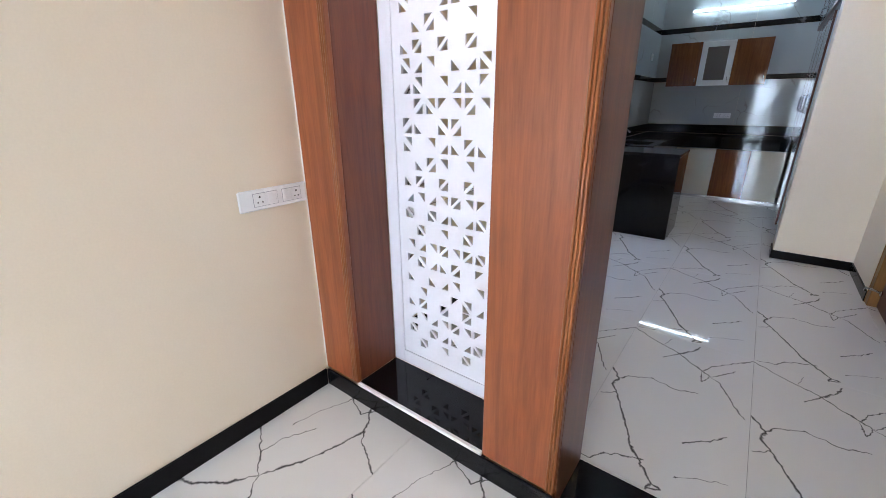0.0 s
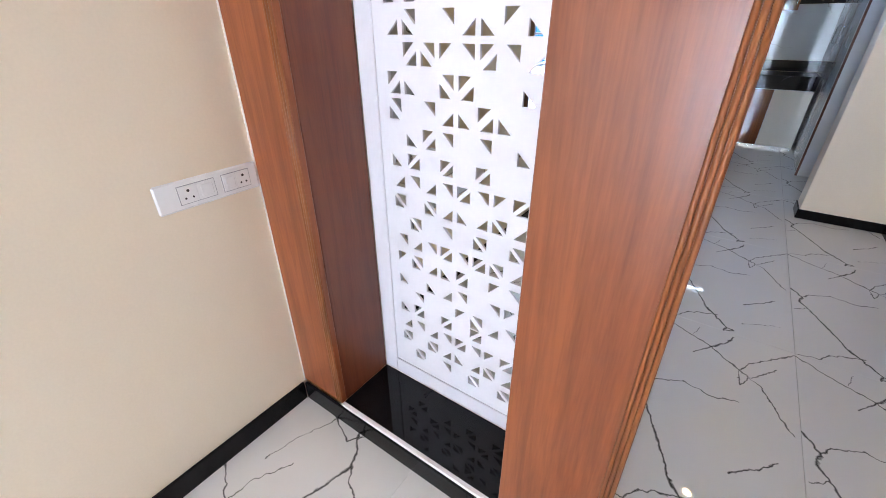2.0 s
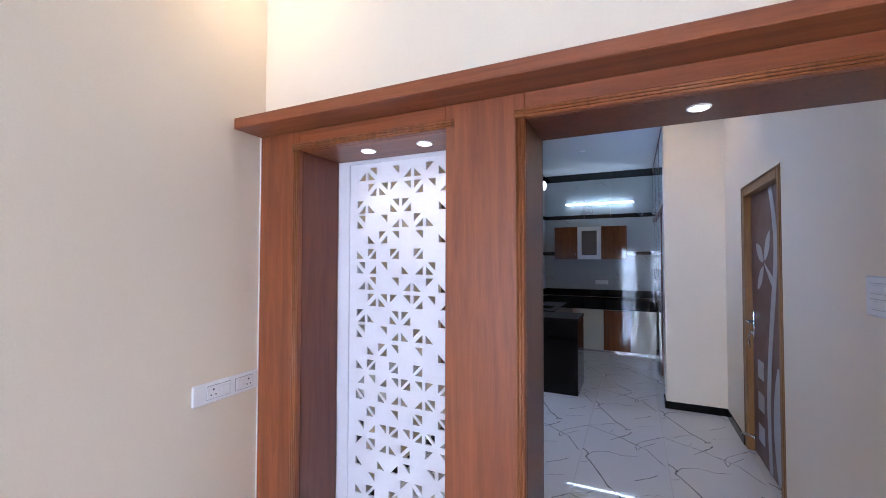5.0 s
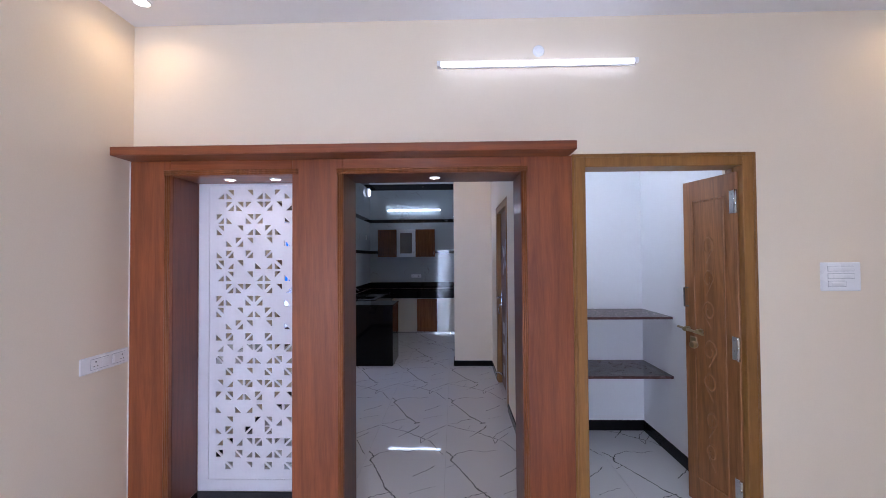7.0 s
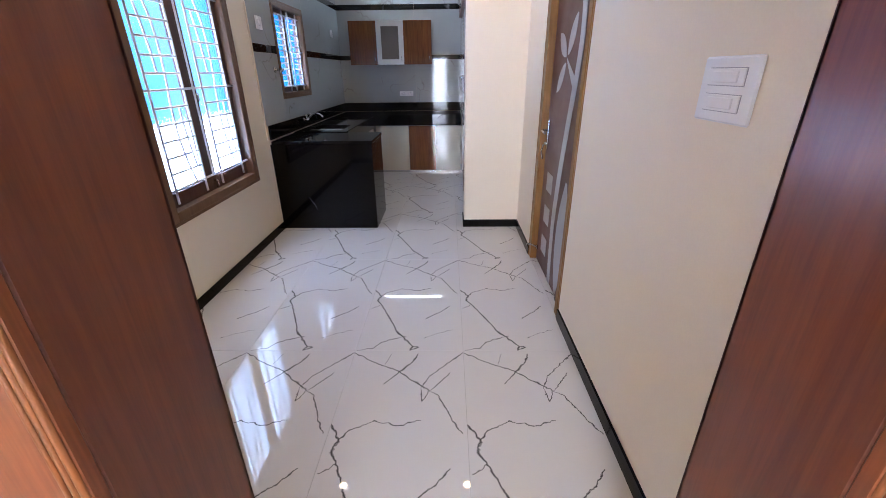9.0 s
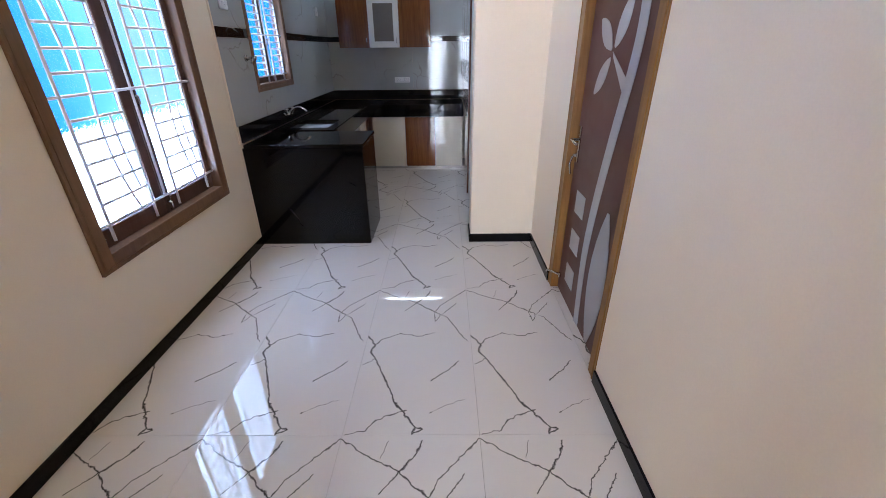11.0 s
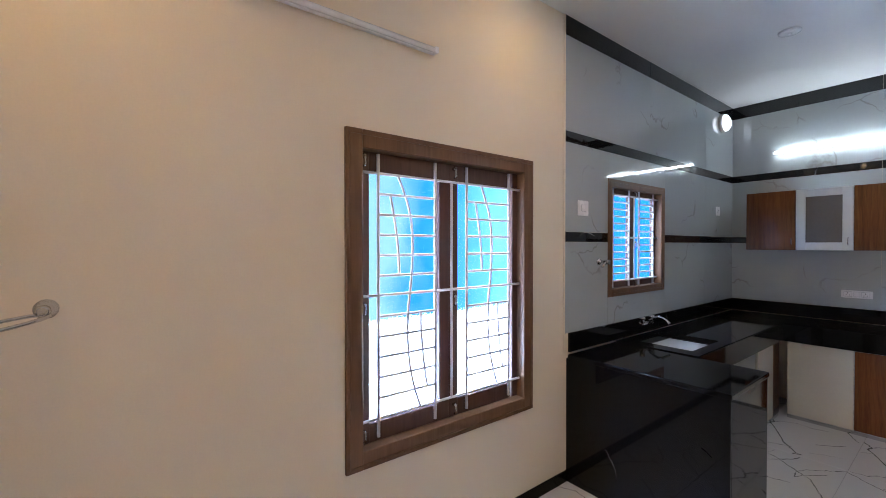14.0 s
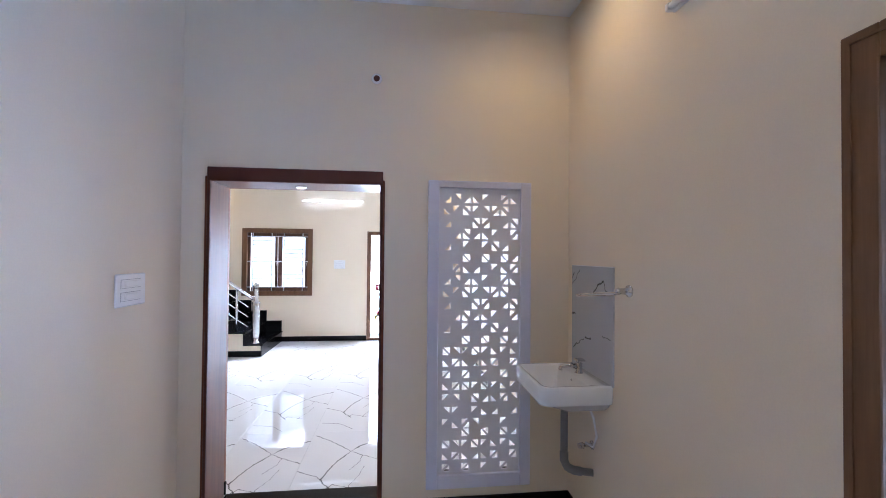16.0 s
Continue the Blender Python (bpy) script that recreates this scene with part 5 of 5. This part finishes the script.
# ---- lamps and fittings ----
def tube_light(name, p0, p1, out, lit, label, glow=None):
    """A batten with a tube; p0 to p1 along a wall, out into the room."""
    a, b, o = Vector(p0), Vector(p1), Vector(out)
    th = thing(name, (a + b) / 2, label, "tube light")
    d = (b - a).normalized()

    def pc(nm, s0, s1, w0, w1, z0, z1, mat, lab=""):
        p, q = a + d * s0 + o * w0 + Vector((0, 0, z0)), a + d * s1 + o * w1 + Vector((0, 0, z1))
        lo, hi = [min(i, j) for i, j in zip(p, q)], [max(i, j) for i, j in zip(p, q)]
        return bx(nm, (lo[0], hi[0], lo[1], hi[1], lo[2], hi[2]), mat, th, bevel=0.003, label=lab)
    L = (b - a).length
    pc("batten", 0, L, 0, 0.022, -0.014, 0.014, PLASTIC)
    pc("end_cap", 0, 0.022, 0.022, 0.048, -0.016, 0.016, PLASTIC)
    pc("end_cap", L - 0.022, L, 0.022, 0.048, -0.016, 0.016, PLASTIC)
    bm = bmesh.new()
    tube(bm, (a + d * 0.022 + o * 0.034, b - d * 0.022 + o * 0.034), 0.0135, 12)
    part("tube", bm, (glow or TUBE) if lit else PLASTIC, th, "glowing white tube" if lit else "unlit white tube")
    return settle(th)


tube_light("living_tube_light", (0.195, YP0, 2.682), (1.330, YP0, 2.682), (0, -1, 0), True, "lit white tube light on the cream wall")
tube_light("kitchen_tube_light", (-1.21, YK - 0.011, 2.645), (0.0, YK - 0.011, 2.645), (0, -1, 0), True, "lit white tube light on the kitchen tiles", TUBE_KITCHEN)
tube_light("dining_tube_light", (XL, 2.40, 2.652), (XL, 3.538, 2.652), (1, 0, 0), False, "unlit white tube light above the dining window")
# unseen behind the store door jamb; added to brighten the store room
tube_light("store_fill_tube", (XD + 0.127, 1.50, 2.45), (XD + 0.127, 2.40, 2.45), (1, 0, 0), True, "unseen tube light added to brighten the store room", STORE_FILL_GLOW)
tube_light("front_tube_light", (0.19, YF, 2.62), (1.324, YF, 2.62), (0, 1, 0), True, "lit white tube light over the front window")


def downlight(at, lit, label, r=0.045):
    th = thing("downlight", at, label, "downlight", "recessed downlights")
    bm = bmesh.new()
    lathe(bm, at, (0, 0, -1), ((0.0, r), (0.004, r), (0.006, r * 0.86), (0.003, r * 0.78)), 24)
    part("ring", bm, PLASTIC, th)
    bm = bmesh.new()
    lathe(bm, (at[0], at[1], at[2] - 0.0035), (0, 0, -1), ((0.0, r * 0.76), (0.002, r * 0.74)), 20)
    part("lens", bm, LAMP if lit else PLASTIC, th)
    return settle(th)


for x, y, z in ((-1.08, 1.19, NI[3]), (-0.80, 1.19, NI[3]), (0.17, 1.20, OP[3])):
    downlight((x, y, z), True, "small lit downlight set in the wooden lining", 0.035)
for x, y in ((-1.38, 0.86), (2.85, 0.86), (-1.38, -3.6), (2.85, -3.6)):
    downlight((x, y, HL), True, "lit warm downlight in the living room ceiling")
for x, y in ((-1.2, 2.0), (-1.2, 4.14), (0.345, 4.16)):
    downlight((x, y, HD), True, "lit warm downlight in the dining room ceiling")
for x, y in ((-0.40, 4.57), (-0.72, 6.17)):
    th = thing("ceiling_rose", (x, y, HD), "small white ceiling cover plate", "ceiling plate")
    bm = bmesh.new()
    lathe(bm, (x, y, HD), (0, 0, -1), ((0, 0.07), (0.01, 0.068), (0.016, 0.05), (0.018, 0.02)), 24)
    part("plate", bm, PLASTIC, th)
    bm = bmesh.new()
    lathe(bm, (x, y, HD - 0.018), (0, 0, -1), ((0, 0.012), (0.01, 0.011)), 12)
    part("hook", bm, PLASTIC, th)
    settle(th)


def bulkhead():
    at = Vector((XL + 0.011, 7.50, 3.0))
    th = thing("oval_lamp", at, "lit white oval wall lamp high on the tiles", "wall lamp")
    bm = bmesh.new()
    lathe(bm, at, (1, 0, 0), ((0, 0.10), (0.02, 0.10), (0.03, 0.09)), 24)
    part("base", bm, PLASTIC, th)
    bm = bmesh.new()
    lathe(bm, at + Vector((0.03, 0, 0)), (1, 0, 0), ((0, 0.09), (0.02, 0.085), (0.04, 0.06), (0.05, 0.02)), 24)
    part("cover", bm, DIM_GLOW, th)
    return settle(th)


bulkhead()


def plate(name, dims, out, modules, label, category="switch plate"):
    """Wall plate: dims (u0, u1, z0, z1) with to3; modules: list of (u0, u1, z0, z1, kind) in 0..1."""
    u0, u1, z0, z1, to3 = dims
    th = thing(name, to3((u0 + u1) / 2, 0, z0), label, category)

    def pc(nm, ua, ub, wa, wb, za, zb, mat, bev=0.002, lab="", parent=th):
        p, q = Vector(to3(ua, wa, za)), Vector(to3(ub, wb, zb))
        lo, hi = [min(i, j) for i, j in zip(p, q)], [max(i, j) for i, j in zip(p, q)]
        return bx(nm, (lo[0], hi[0], lo[1], hi[1], lo[2], hi[2]), mat, parent, bevel=bev, label=lab)
    pc("plate", u0, u1, 0, 0.009, z0, z1, PLASTIC, 0.005)
    W, H = u1 - u0, z1 - z0
    for a, b, c, d, kind in modules:
        ua, ub, za, zb = u0 + a * W, u0 + b * W, z0 + c * H, z0 + d * H
        pc("gasket", ua - 0.002, ub + 0.002, 0.009, 0.0095, za - 0.002, zb + 0.002, PLASTIC_GREY, 0)
        mod = pc("module", ua, ub, 0.0095, 0.012, za, zb, PLASTIC, 0.001)
        if kind == "switch":
            m = (ua + ub) / 2
            k = 0.35 * (ub - ua)
            pc("rocker", m - k, m + k, 0.012, 0.016, za + 0.15 * (zb - za), zb - 0.15 * (zb - za), PLASTIC, 0.002, parent=mod)
        else:
            s = zb - za
            for fu, fz, r in ((0.5, 0.72, 0.0042), (0.3, 0.3, 0.0032), (0.7, 0.3, 0.0032)):
                bm = bmesh.new()
                p = Vector(to3(ua + fu * (ub - ua), 0.0121, za + fz * s))
                lathe(bm, p, Vector(out), ((0, r), (0.0004, r)), 10)
                part("socket_hole", bm, BLACK, mod)
    return settle(th)


WEST = lambda u, w, z: (XL + w, u, z)
EAST = lambda u, w, z: (XD - w, u, z)
PSOUTH = lambda u, w, z: (u, YP0 - w, z)
SOUTH = lambda u, w, z: (u, YF + w, z)
KWEST = lambda u, w, z: (XL + 0.011 + w, u, z)
KNORTH = lambda u, w, z: (u, YK - 0.011 - w, z)
plate("socket_plate", (0.748, 1.056, 0.992, 1.078, WEST), (1, 0, 0), [(0.20, 0.37, 0.2, 0.8, "socket"), (0.37, 0.54, 0.2, 0.8, "switch"), (0.62, 0.76, 0.2, 0.8, "switch"), (0.76, 0.9, 0.2, 0.8, "socket")],
      "white double socket plate with switches beside the partition", "socket plate")
plate("switch_plate", (1.70, 1.925, 1.364, 1.522, EAST), (-1, 0, 0), [(0.20, 0.84, 0.57, 0.82, "switch"), (0.20, 0.84, 0.18, 0.43, "switch")], "white switch plate on the dining room wall")
plate("switch_plate", (2.328, 2.548, 1.376, 1.536, PSOUTH), (0, -1, 0), [(0.18, 0.82, 0.70, 0.86, "switch"), (0.18, 0.82, 0.44, 0.60, "switch"), (0.18, 0.62, 0.16, 0.34, "switch")], "white switch plate on the living room wall")
plate("switch_plate", (0.52, 0.73, 1.355, 1.515, SOUTH), (0, 1, 0), [(0.18, 0.82, 0.6, 0.8, "switch"), (0.18, 0.82, 0.2, 0.4, "switch")], "white switch plate on the front wall")
plate("socket_plate", (4.79, 4.92, 1.86, 1.97, KWEST), (1, 0, 0), [(0.3, 0.7, 0.3, 0.7, "switch")], "white switch plate on the kitchen tiles")
plate("socket_plate", (7.33, 7.43, 1.97, 2.07, KWEST), (1, 0, 0), [(0.3, 0.7, 0.3, 0.7, "socket")], "white socket plate on the kitchen tiles")
plate("socket_plate", (-0.67, -0.45, 1.135, 1.21, KNORTH), (0, -1, 0), [(0.1, 0.35, 0.2, 0.8, "socket"), (0.4, 0.6, 0.2, 0.8, "switch"), (0.65, 0.9, 0.2, 0.8, "socket")], "white socket plate over the worktop")

# wall spout on the kitchen tiles
th = thing("wall_tap", (XL + 0.011, 5.06, 1.525), "chrome wall tap beside the kitchen window", "tap")
bm = bmesh.new()
lathe(bm, (XL + 0.011, 5.06, 1.525), (1, 0, 0), ((0, 0.026), (0.008, 0.024), (0.01, 0.012), (0.06, 0.012), (0.062, 0.018), (0.09, 0.018)), 14)
part("body", bm, STEEL, th)
bm = bmesh.new()
tube(bm, ((XL + 0.08, 5.06, 1.525), (XL + 0.085, 5.02, 1.515), (XL + 0.085, 4.99, 1.49)), 0.009, 8)
part("spout", bm, STEEL, th)
settle(th)

# round cable covers
for at, out, lab, dark in (((0.78, YP0, 2.765), (0, -1, 0), "round white cover above the tube light", False), ((-0.32, YP1, 2.745), (0, 1, 0), "round wall hole with a dark cable end", True)):
    th = thing("cable_cover", at, lab, "cable cover")
    bm = bmesh.new()
    lathe(bm, at, out, ((0, 0.034), (0.006, 0.032), (0.008, 0.026)), 20)
    part("ring", bm, PLASTIC, th)
    bm = bmesh.new()
    lathe(bm, Vector(at) + Vector(out) * 0.008, out, ((0, 0.02), (0.003, 0.018)), 16)
    part("centre", bm, DARK_LAM if dark else PLASTIC, th)
    settle(th)


# ---- wash basin ----
def basin():
    y0, y1, x1, zt = 1.43, 1.925, XL + 0.395, 0.942
    th = thing("wash_basin", (XL, (y0 + y1) / 2, 0.8), "white ceramic wall-hung wash basin", "wash basin")
    bm = bmesh.new()

    def ring(ins, z, front, back, r):
        a, b, c, d = XL + back, x1 - front, y0 + ins, y1 - ins
        pts = []
        for cx, cy, q in ((b - r, d - r, 0), (a + 0.012, d - 0.012, 1), (a + 0.012, c + 0.012, 2), (b - r, c + r, 3)):
            rr = r if q in (0, 3) else 0.012
            for k in range(5):
                ang = q * math.pi / 2 + k * math.pi / 8
                pts.append(bm.verts.new((cx + rr * math.cos(ang), cy + rr * math.sin(ang), z)))
        return pts
    rings = [ring(0.07, zt - 0.150, 0.14, 0.0, 0.05), ring(0.022, zt - 0.105, 0.035, 0.0, 0.05), ring(0.008, zt - 0.097, 0.008, 0.0, 0.05), ring(0.003, zt - 0.085, 0.003, 0.0, 0.05), ring(0.0, zt - 0.008, 0.0, 0.0, 0.06), ring(0.008, zt, 0.008, 0.003, 0.055),
             ring(0.026, zt, 0.026, 0.115, 0.04), ring(0.034, zt - 0.014, 0.034, 0.12, 0.04), ring(0.07, zt - 0.10, 0.07, 0.14, 0.04), ring(0.14, zt - 0.14, 0.12, 0.17, 0.02)]
    for p, q in zip(rings, rings[1:]):
        n = len(p)
        for k in range(n):
            bm.faces.new((p[k], p[(k + 1) % n], q[(k + 1) % n], q[k])).smooth = True
    bm.faces.new(rings[0][::-1])
    bm.faces.new(rings[-1])
    part("bowl", bm, CERAMIC, th)
    bm = bmesh.new()
    lathe(bm, (XL + 0.22, 1.68, zt - 0.14), (0, 0, 1), ((0, 0.022), (0.003, 0.022), (0.004, 0.012)), 14)
    part("drain", bm, BLACK, th, "dark drain hole")
    bm = bmesh.new()
    lathe(bm, (XL + 0.124, 1.68, zt - 0.04), (1, 0, 0), ((0, 0.012), (0.002, 0.011)), 12)
    part("overflow", bm, STEEL, th, "small overflow ring")
    return settle(th)


basin()
th = thing("basin_tap", (XL + 0.07, 1.66, 0.935), "chrome pillar tap on the wash basin", "tap")
bm = bmesh.new()
lathe(bm, (XL + 0.07, 1.66, 0.934), (0, 0, 1), ((0, 0.026), (0.01, 0.024), (0.015, 0.018), (0.06, 0.02), (0.075, 0.016)), 16)
part("body", bm, STEEL, th)
bm = bmesh.new()
tube(bm, ((XL + 0.07, 1.66, 0.975), (XL + 0.12, 1.65, 0.985), (XL + 0.17, 1.64, 0.975), (XL + 0.175, 1.64, 0.955)), (0.016, 0.014, 0.012, 0.012), 10)
part("spout", bm, STEEL, th)
bm = bmesh.new()
box(bm, XL + 0.045, XL + 0.10, 1.645, 1.70, 1.01, 1.026, 0.006)
part("lever", bm, STEEL, th)
settle(th)

th = thing("basin_tile", (XL, 1.68, 0.93), "grey marble tile on the wall above the wash basin", "wall tile")
bx("tile", (XL, XL + 0.009, 1.425, 1.93, 0.937, 1.566), BASIN_TILE, th, bevel=0.001)
bx("edge", (XL, XL + 0.0095, 1.422, 1.933, 1.566, 1.570), WHITE_PAINT, th, label="white edge line")
settle(th)

th = thing("towel_ring", (XL, 2.07, 1.455), "chrome towel ring on the wall beside the basin", "towel ring")
bm = bmesh.new()
lathe(bm, (XL, 2.07, 1.455), (1, 0, 0), ((0, 0.03), (0.008, 0.03), (0.014, 0.018), (0.05, 0.014), (0.06, 0.018), (0.07, 0.012)), 16)
part("mount", bm, STEEL, th)
bm = bmesh.new()
tube(bm, [(XL + 0.055 + 0.085 * (1 - math.cos(a)) * 0.9, 2.0 + 0.085 * math.cos(a * 1.0 + 0.6), 1.445 - 0.012 * (1 - math.cos(a))) for a in [k * math.tau / 28 for k in range(29)]], 0.0055, 8, caps=False)
part("ring", bm, STEEL, th)
settle(th)

th = thing("waste_pipe", (XL + 0.13, 1.62, 0.4), "grey plastic waste pipe under the basin", "pipe")
bm = bmesh.new()
tube(bm, [(XL + 0.15, 1.64, 0.80), (XL + 0.15, 1.64, 0.445), (XL + 0.145, 1.645, 0.405), (XL + 0.125, 1.655, 0.38), (XL + 0.08, 1.67, 0.375), (XL, 1.70, 0.375)], 0.021, 12)
part("pipe", bm, PIPE, th)
bm = bmesh.new()
tube(bm, [(XL + 0.15, 1.64, 0.475), (XL + 0.15, 1.64, 0.425), (XL + 0.135, 1.65, 0.39), (XL + 0.10, 1.662, 0.375), (XL + 0.06, 1.68, 0.375)], 0.025, 12)
part("elbow", bm, PIPE, th)
settle(th)
th = thing("angle_valve", (XL, 1.66, 0.53), "chrome angle valve with a white hose", "valve")
bm = bmesh.new()
lathe(bm, (XL, 1.69, 0.53), (1, 0, 0), ((0, 0.025), (0.006, 0.024), (0.008, 0.011), (0.055, 0.011), (0.057, 0.017), (0.085, 0.015)), 14)
part("body", bm, STEEL, th)
bm = bmesh.new()
tube(bm, [(XL + 0.04, 1.69, 0.545), (XL + 0.04, 1.78, 0.56), (XL + 0.045, 1.83, 0.64), (XL + 0.06, 1.82, 0.74), (XL + 0.08, 1.77, 0.83)], 0.007, 8)
part("hose", bm, PLASTIC, th, "white flexible hose")
settle(th)

# ---- store room ----
for z in (1.10, 0.635):
    tagged(bx("wall_shelf", (XD + 0.126, 2.0, 2.0, 2.52, z - 0.02, z), SHELF_STONE, bevel=0.002), "thin brown polished stone shelf in the store room", "shelf", "store room shelves")


# ---- stairs in the living room ----
SX, SY, RISE, GO = 1.66, -2.75, 0.19, 0.27
stair = thing("staircase", (SX, YF, 0), "black granite stairs with cream sides along the front wall", "stairs")
for i in range(7):
    x0, x1 = SX + i * GO, SX + (i + 1) * GO
    z = (i + 1) * RISE
    bx("step_block", (x0 + 0.012, XR if i == 6 else x1 + 0.012, YF, SY - 0.015, 0 if i == 0 else z - RISE, z - 0.02), CREAM, stair)
    bx("riser", (x0, x0 + 0.012, YF, SY - 0.005, z - RISE, z - 0.02), GRANITE, stair)
    bx("tread", (x0 - 0.02, x1 + 0.012, YF, SY, z - 0.02, z), GRANITE, stair, bevel=0.003)
    bx("wall_skirting", (x0, x1 + 0.005, YF, YF + 0.012, z, z + 0.20), SKIRT, stair)
    if i:
        bx("side_fill", (x0, XR, YF, SY - 0.016, 0, z - RISE), CREAM, stair)
bx("side_skirting", (SX, XR, SY - 0.014, SY - 0.004, 0, 0.09), SKIRT, stair)
settle(stair)

rail = thing("stair_railing", (SX + 0.15, SY - 0.08, RISE), "polished steel stair railing with a turned newel post", "railing")
nx, ny = SX + 0.11, SY - 0.07
bm = bmesh.new()
lathe(bm, (nx, ny, RISE), (0, 0, 1), ((0, 0.055), (0.02, 0.055), (0.05, 0.035), (0.14, 0.05), (0.17, 0.055), (0.60, 0.055), (0.66, 0.062), (0.68, 0.03), (0.86, 0.03), (0.88, 0.018)), 20)
newel = part("newel_post", bm, STEEL, rail)
bm = bmesh.new()
lathe(bm, (nx, ny, RISE + 0.88), (0, 0, 1), ((0, 0.02), (0.02, 0.042), (0.045, 0.05), (0.07, 0.042), (0.09, 0.012)), 18)
part("finial", bm, STEEL, newel, "round steel finial")
sl = RISE / GO
for h, r, nm in ((0.68, 0.026, "handrail"), (0.50, 0.010, "rail_bar"), (0.34, 0.010, "rail_bar"), (0.18, 0.010, "rail_bar")):
    bm = bmesh.new()
    tube(bm, ((nx - (0.0 if r > 0.02 else -0.12), ny, RISE + h + (0.0 if r > 0.02 else 0.12 * sl)), (XR - 0.05, ny, RISE + h + sl * (XR - 0.05 - nx))), r, 10)
    part(nm, bm, STEEL, rail)
for i in (1, 3, 5):
    bm = bmesh.new()
    x = SX + (i + 0.5) * GO
    tube(bm, ((x, ny, (i + 1) * RISE), (x, ny, RISE + 0.68 + sl * (x - nx))), 0.018, 10)
    part("baluster", bm, STEEL, rail)
settle(rail)

# ---- lamps ----
area("front_window_sky", pose(1.753, YF - 0.2, 1.5, 40, 0, 0), 1.1, 1.1, 36, (0.90, 0.96, 1.0), 60)
area("front_door_light", pose(-0.35, YF - 0.2, 1.1, 90, 0, 0), 0.8, 2.0, 112, (0.95, 0.98, 1.0))
WARM = (1.0, 0.70, 0.32)
for x, y in ((-1.38, 0.86), (2.85, 0.86), (-1.38, -3.6), (2.85, -3.6)):
    spot("living_spot", (x, y, HL - 0.02), 7.5, WARM, 172)
for x, y, watts in ((-1.2, 2.0, 13), (-1.2, 4.14, 6), (0.345, 4.16, 14)):
    spot("dining_spot", (x, y, HD - 0.02), watts, WARM, 172)
for x, y, z in ((-1.08, 1.19, NI[3]), (-0.80, 1.19, NI[3]), (0.17, 1.20, OP[3])):
    spot("niche_spot", (x, y, z - 0.02), 2.5, (1.0, 0.88, 0.72), 140, 0.03)

# ---- floor tiles ----
floor = structure(new("floor"), "polished white floor tiles with dark cracked veins")
TW, TL, TX, TY = 0.63, 1.26, 0.207, 1.378
bm = bmesh.new()
box(bm, 0.0007, TW - 0.0007, 0.0007, TL - 0.0007, -0.010, 0.0, bevel=0.0008)
tile_mesh = finish("tile", bm, FLOOR_TILE)
living_tile_mesh = tile_mesh.copy()
living_tile_mesh.materials[0] = FLOOR_TILE_B
rng = random.Random(3)
for i in range(-4, 7):
    for j in range(-5, 6):
        x, y = (TX if j >= 0 else TX + 0.061) + i * TW, TY + j * TL
        if j < 0:
            x0, x1, y0, y1 = XL, XR, YF, TY
        else:
            x0, x1, y0, y1 = XL, (2.08 if y < 2.0 else XD + 0.06), TY, YK
        a, b, c, d = max(0.0, x0 - x), min(TW, x1 - x), max(0.0, y0 - y), min(TL, y1 - y)
        if b - a < 0.01 or d - c < 0.01:
            continue
        me = tile_mesh if j >= 0 else living_tile_mesh
        if b - a < TW - 0.001 or d - c < TL - 0.001:
            bm = bmesh.new()
            box(bm, a + 0.0007, b - 0.0007, c + 0.0007, d - 0.0007, -0.010, 0.0, bevel=0.0008)
            me = finish("tile", bm, FLOOR_TILE if j >= 0 else FLOOR_TILE_B)
        ob = new("tile", me)
        ob.parent = floor
        ob.location = (x, y, -0.0006 * rng.random())
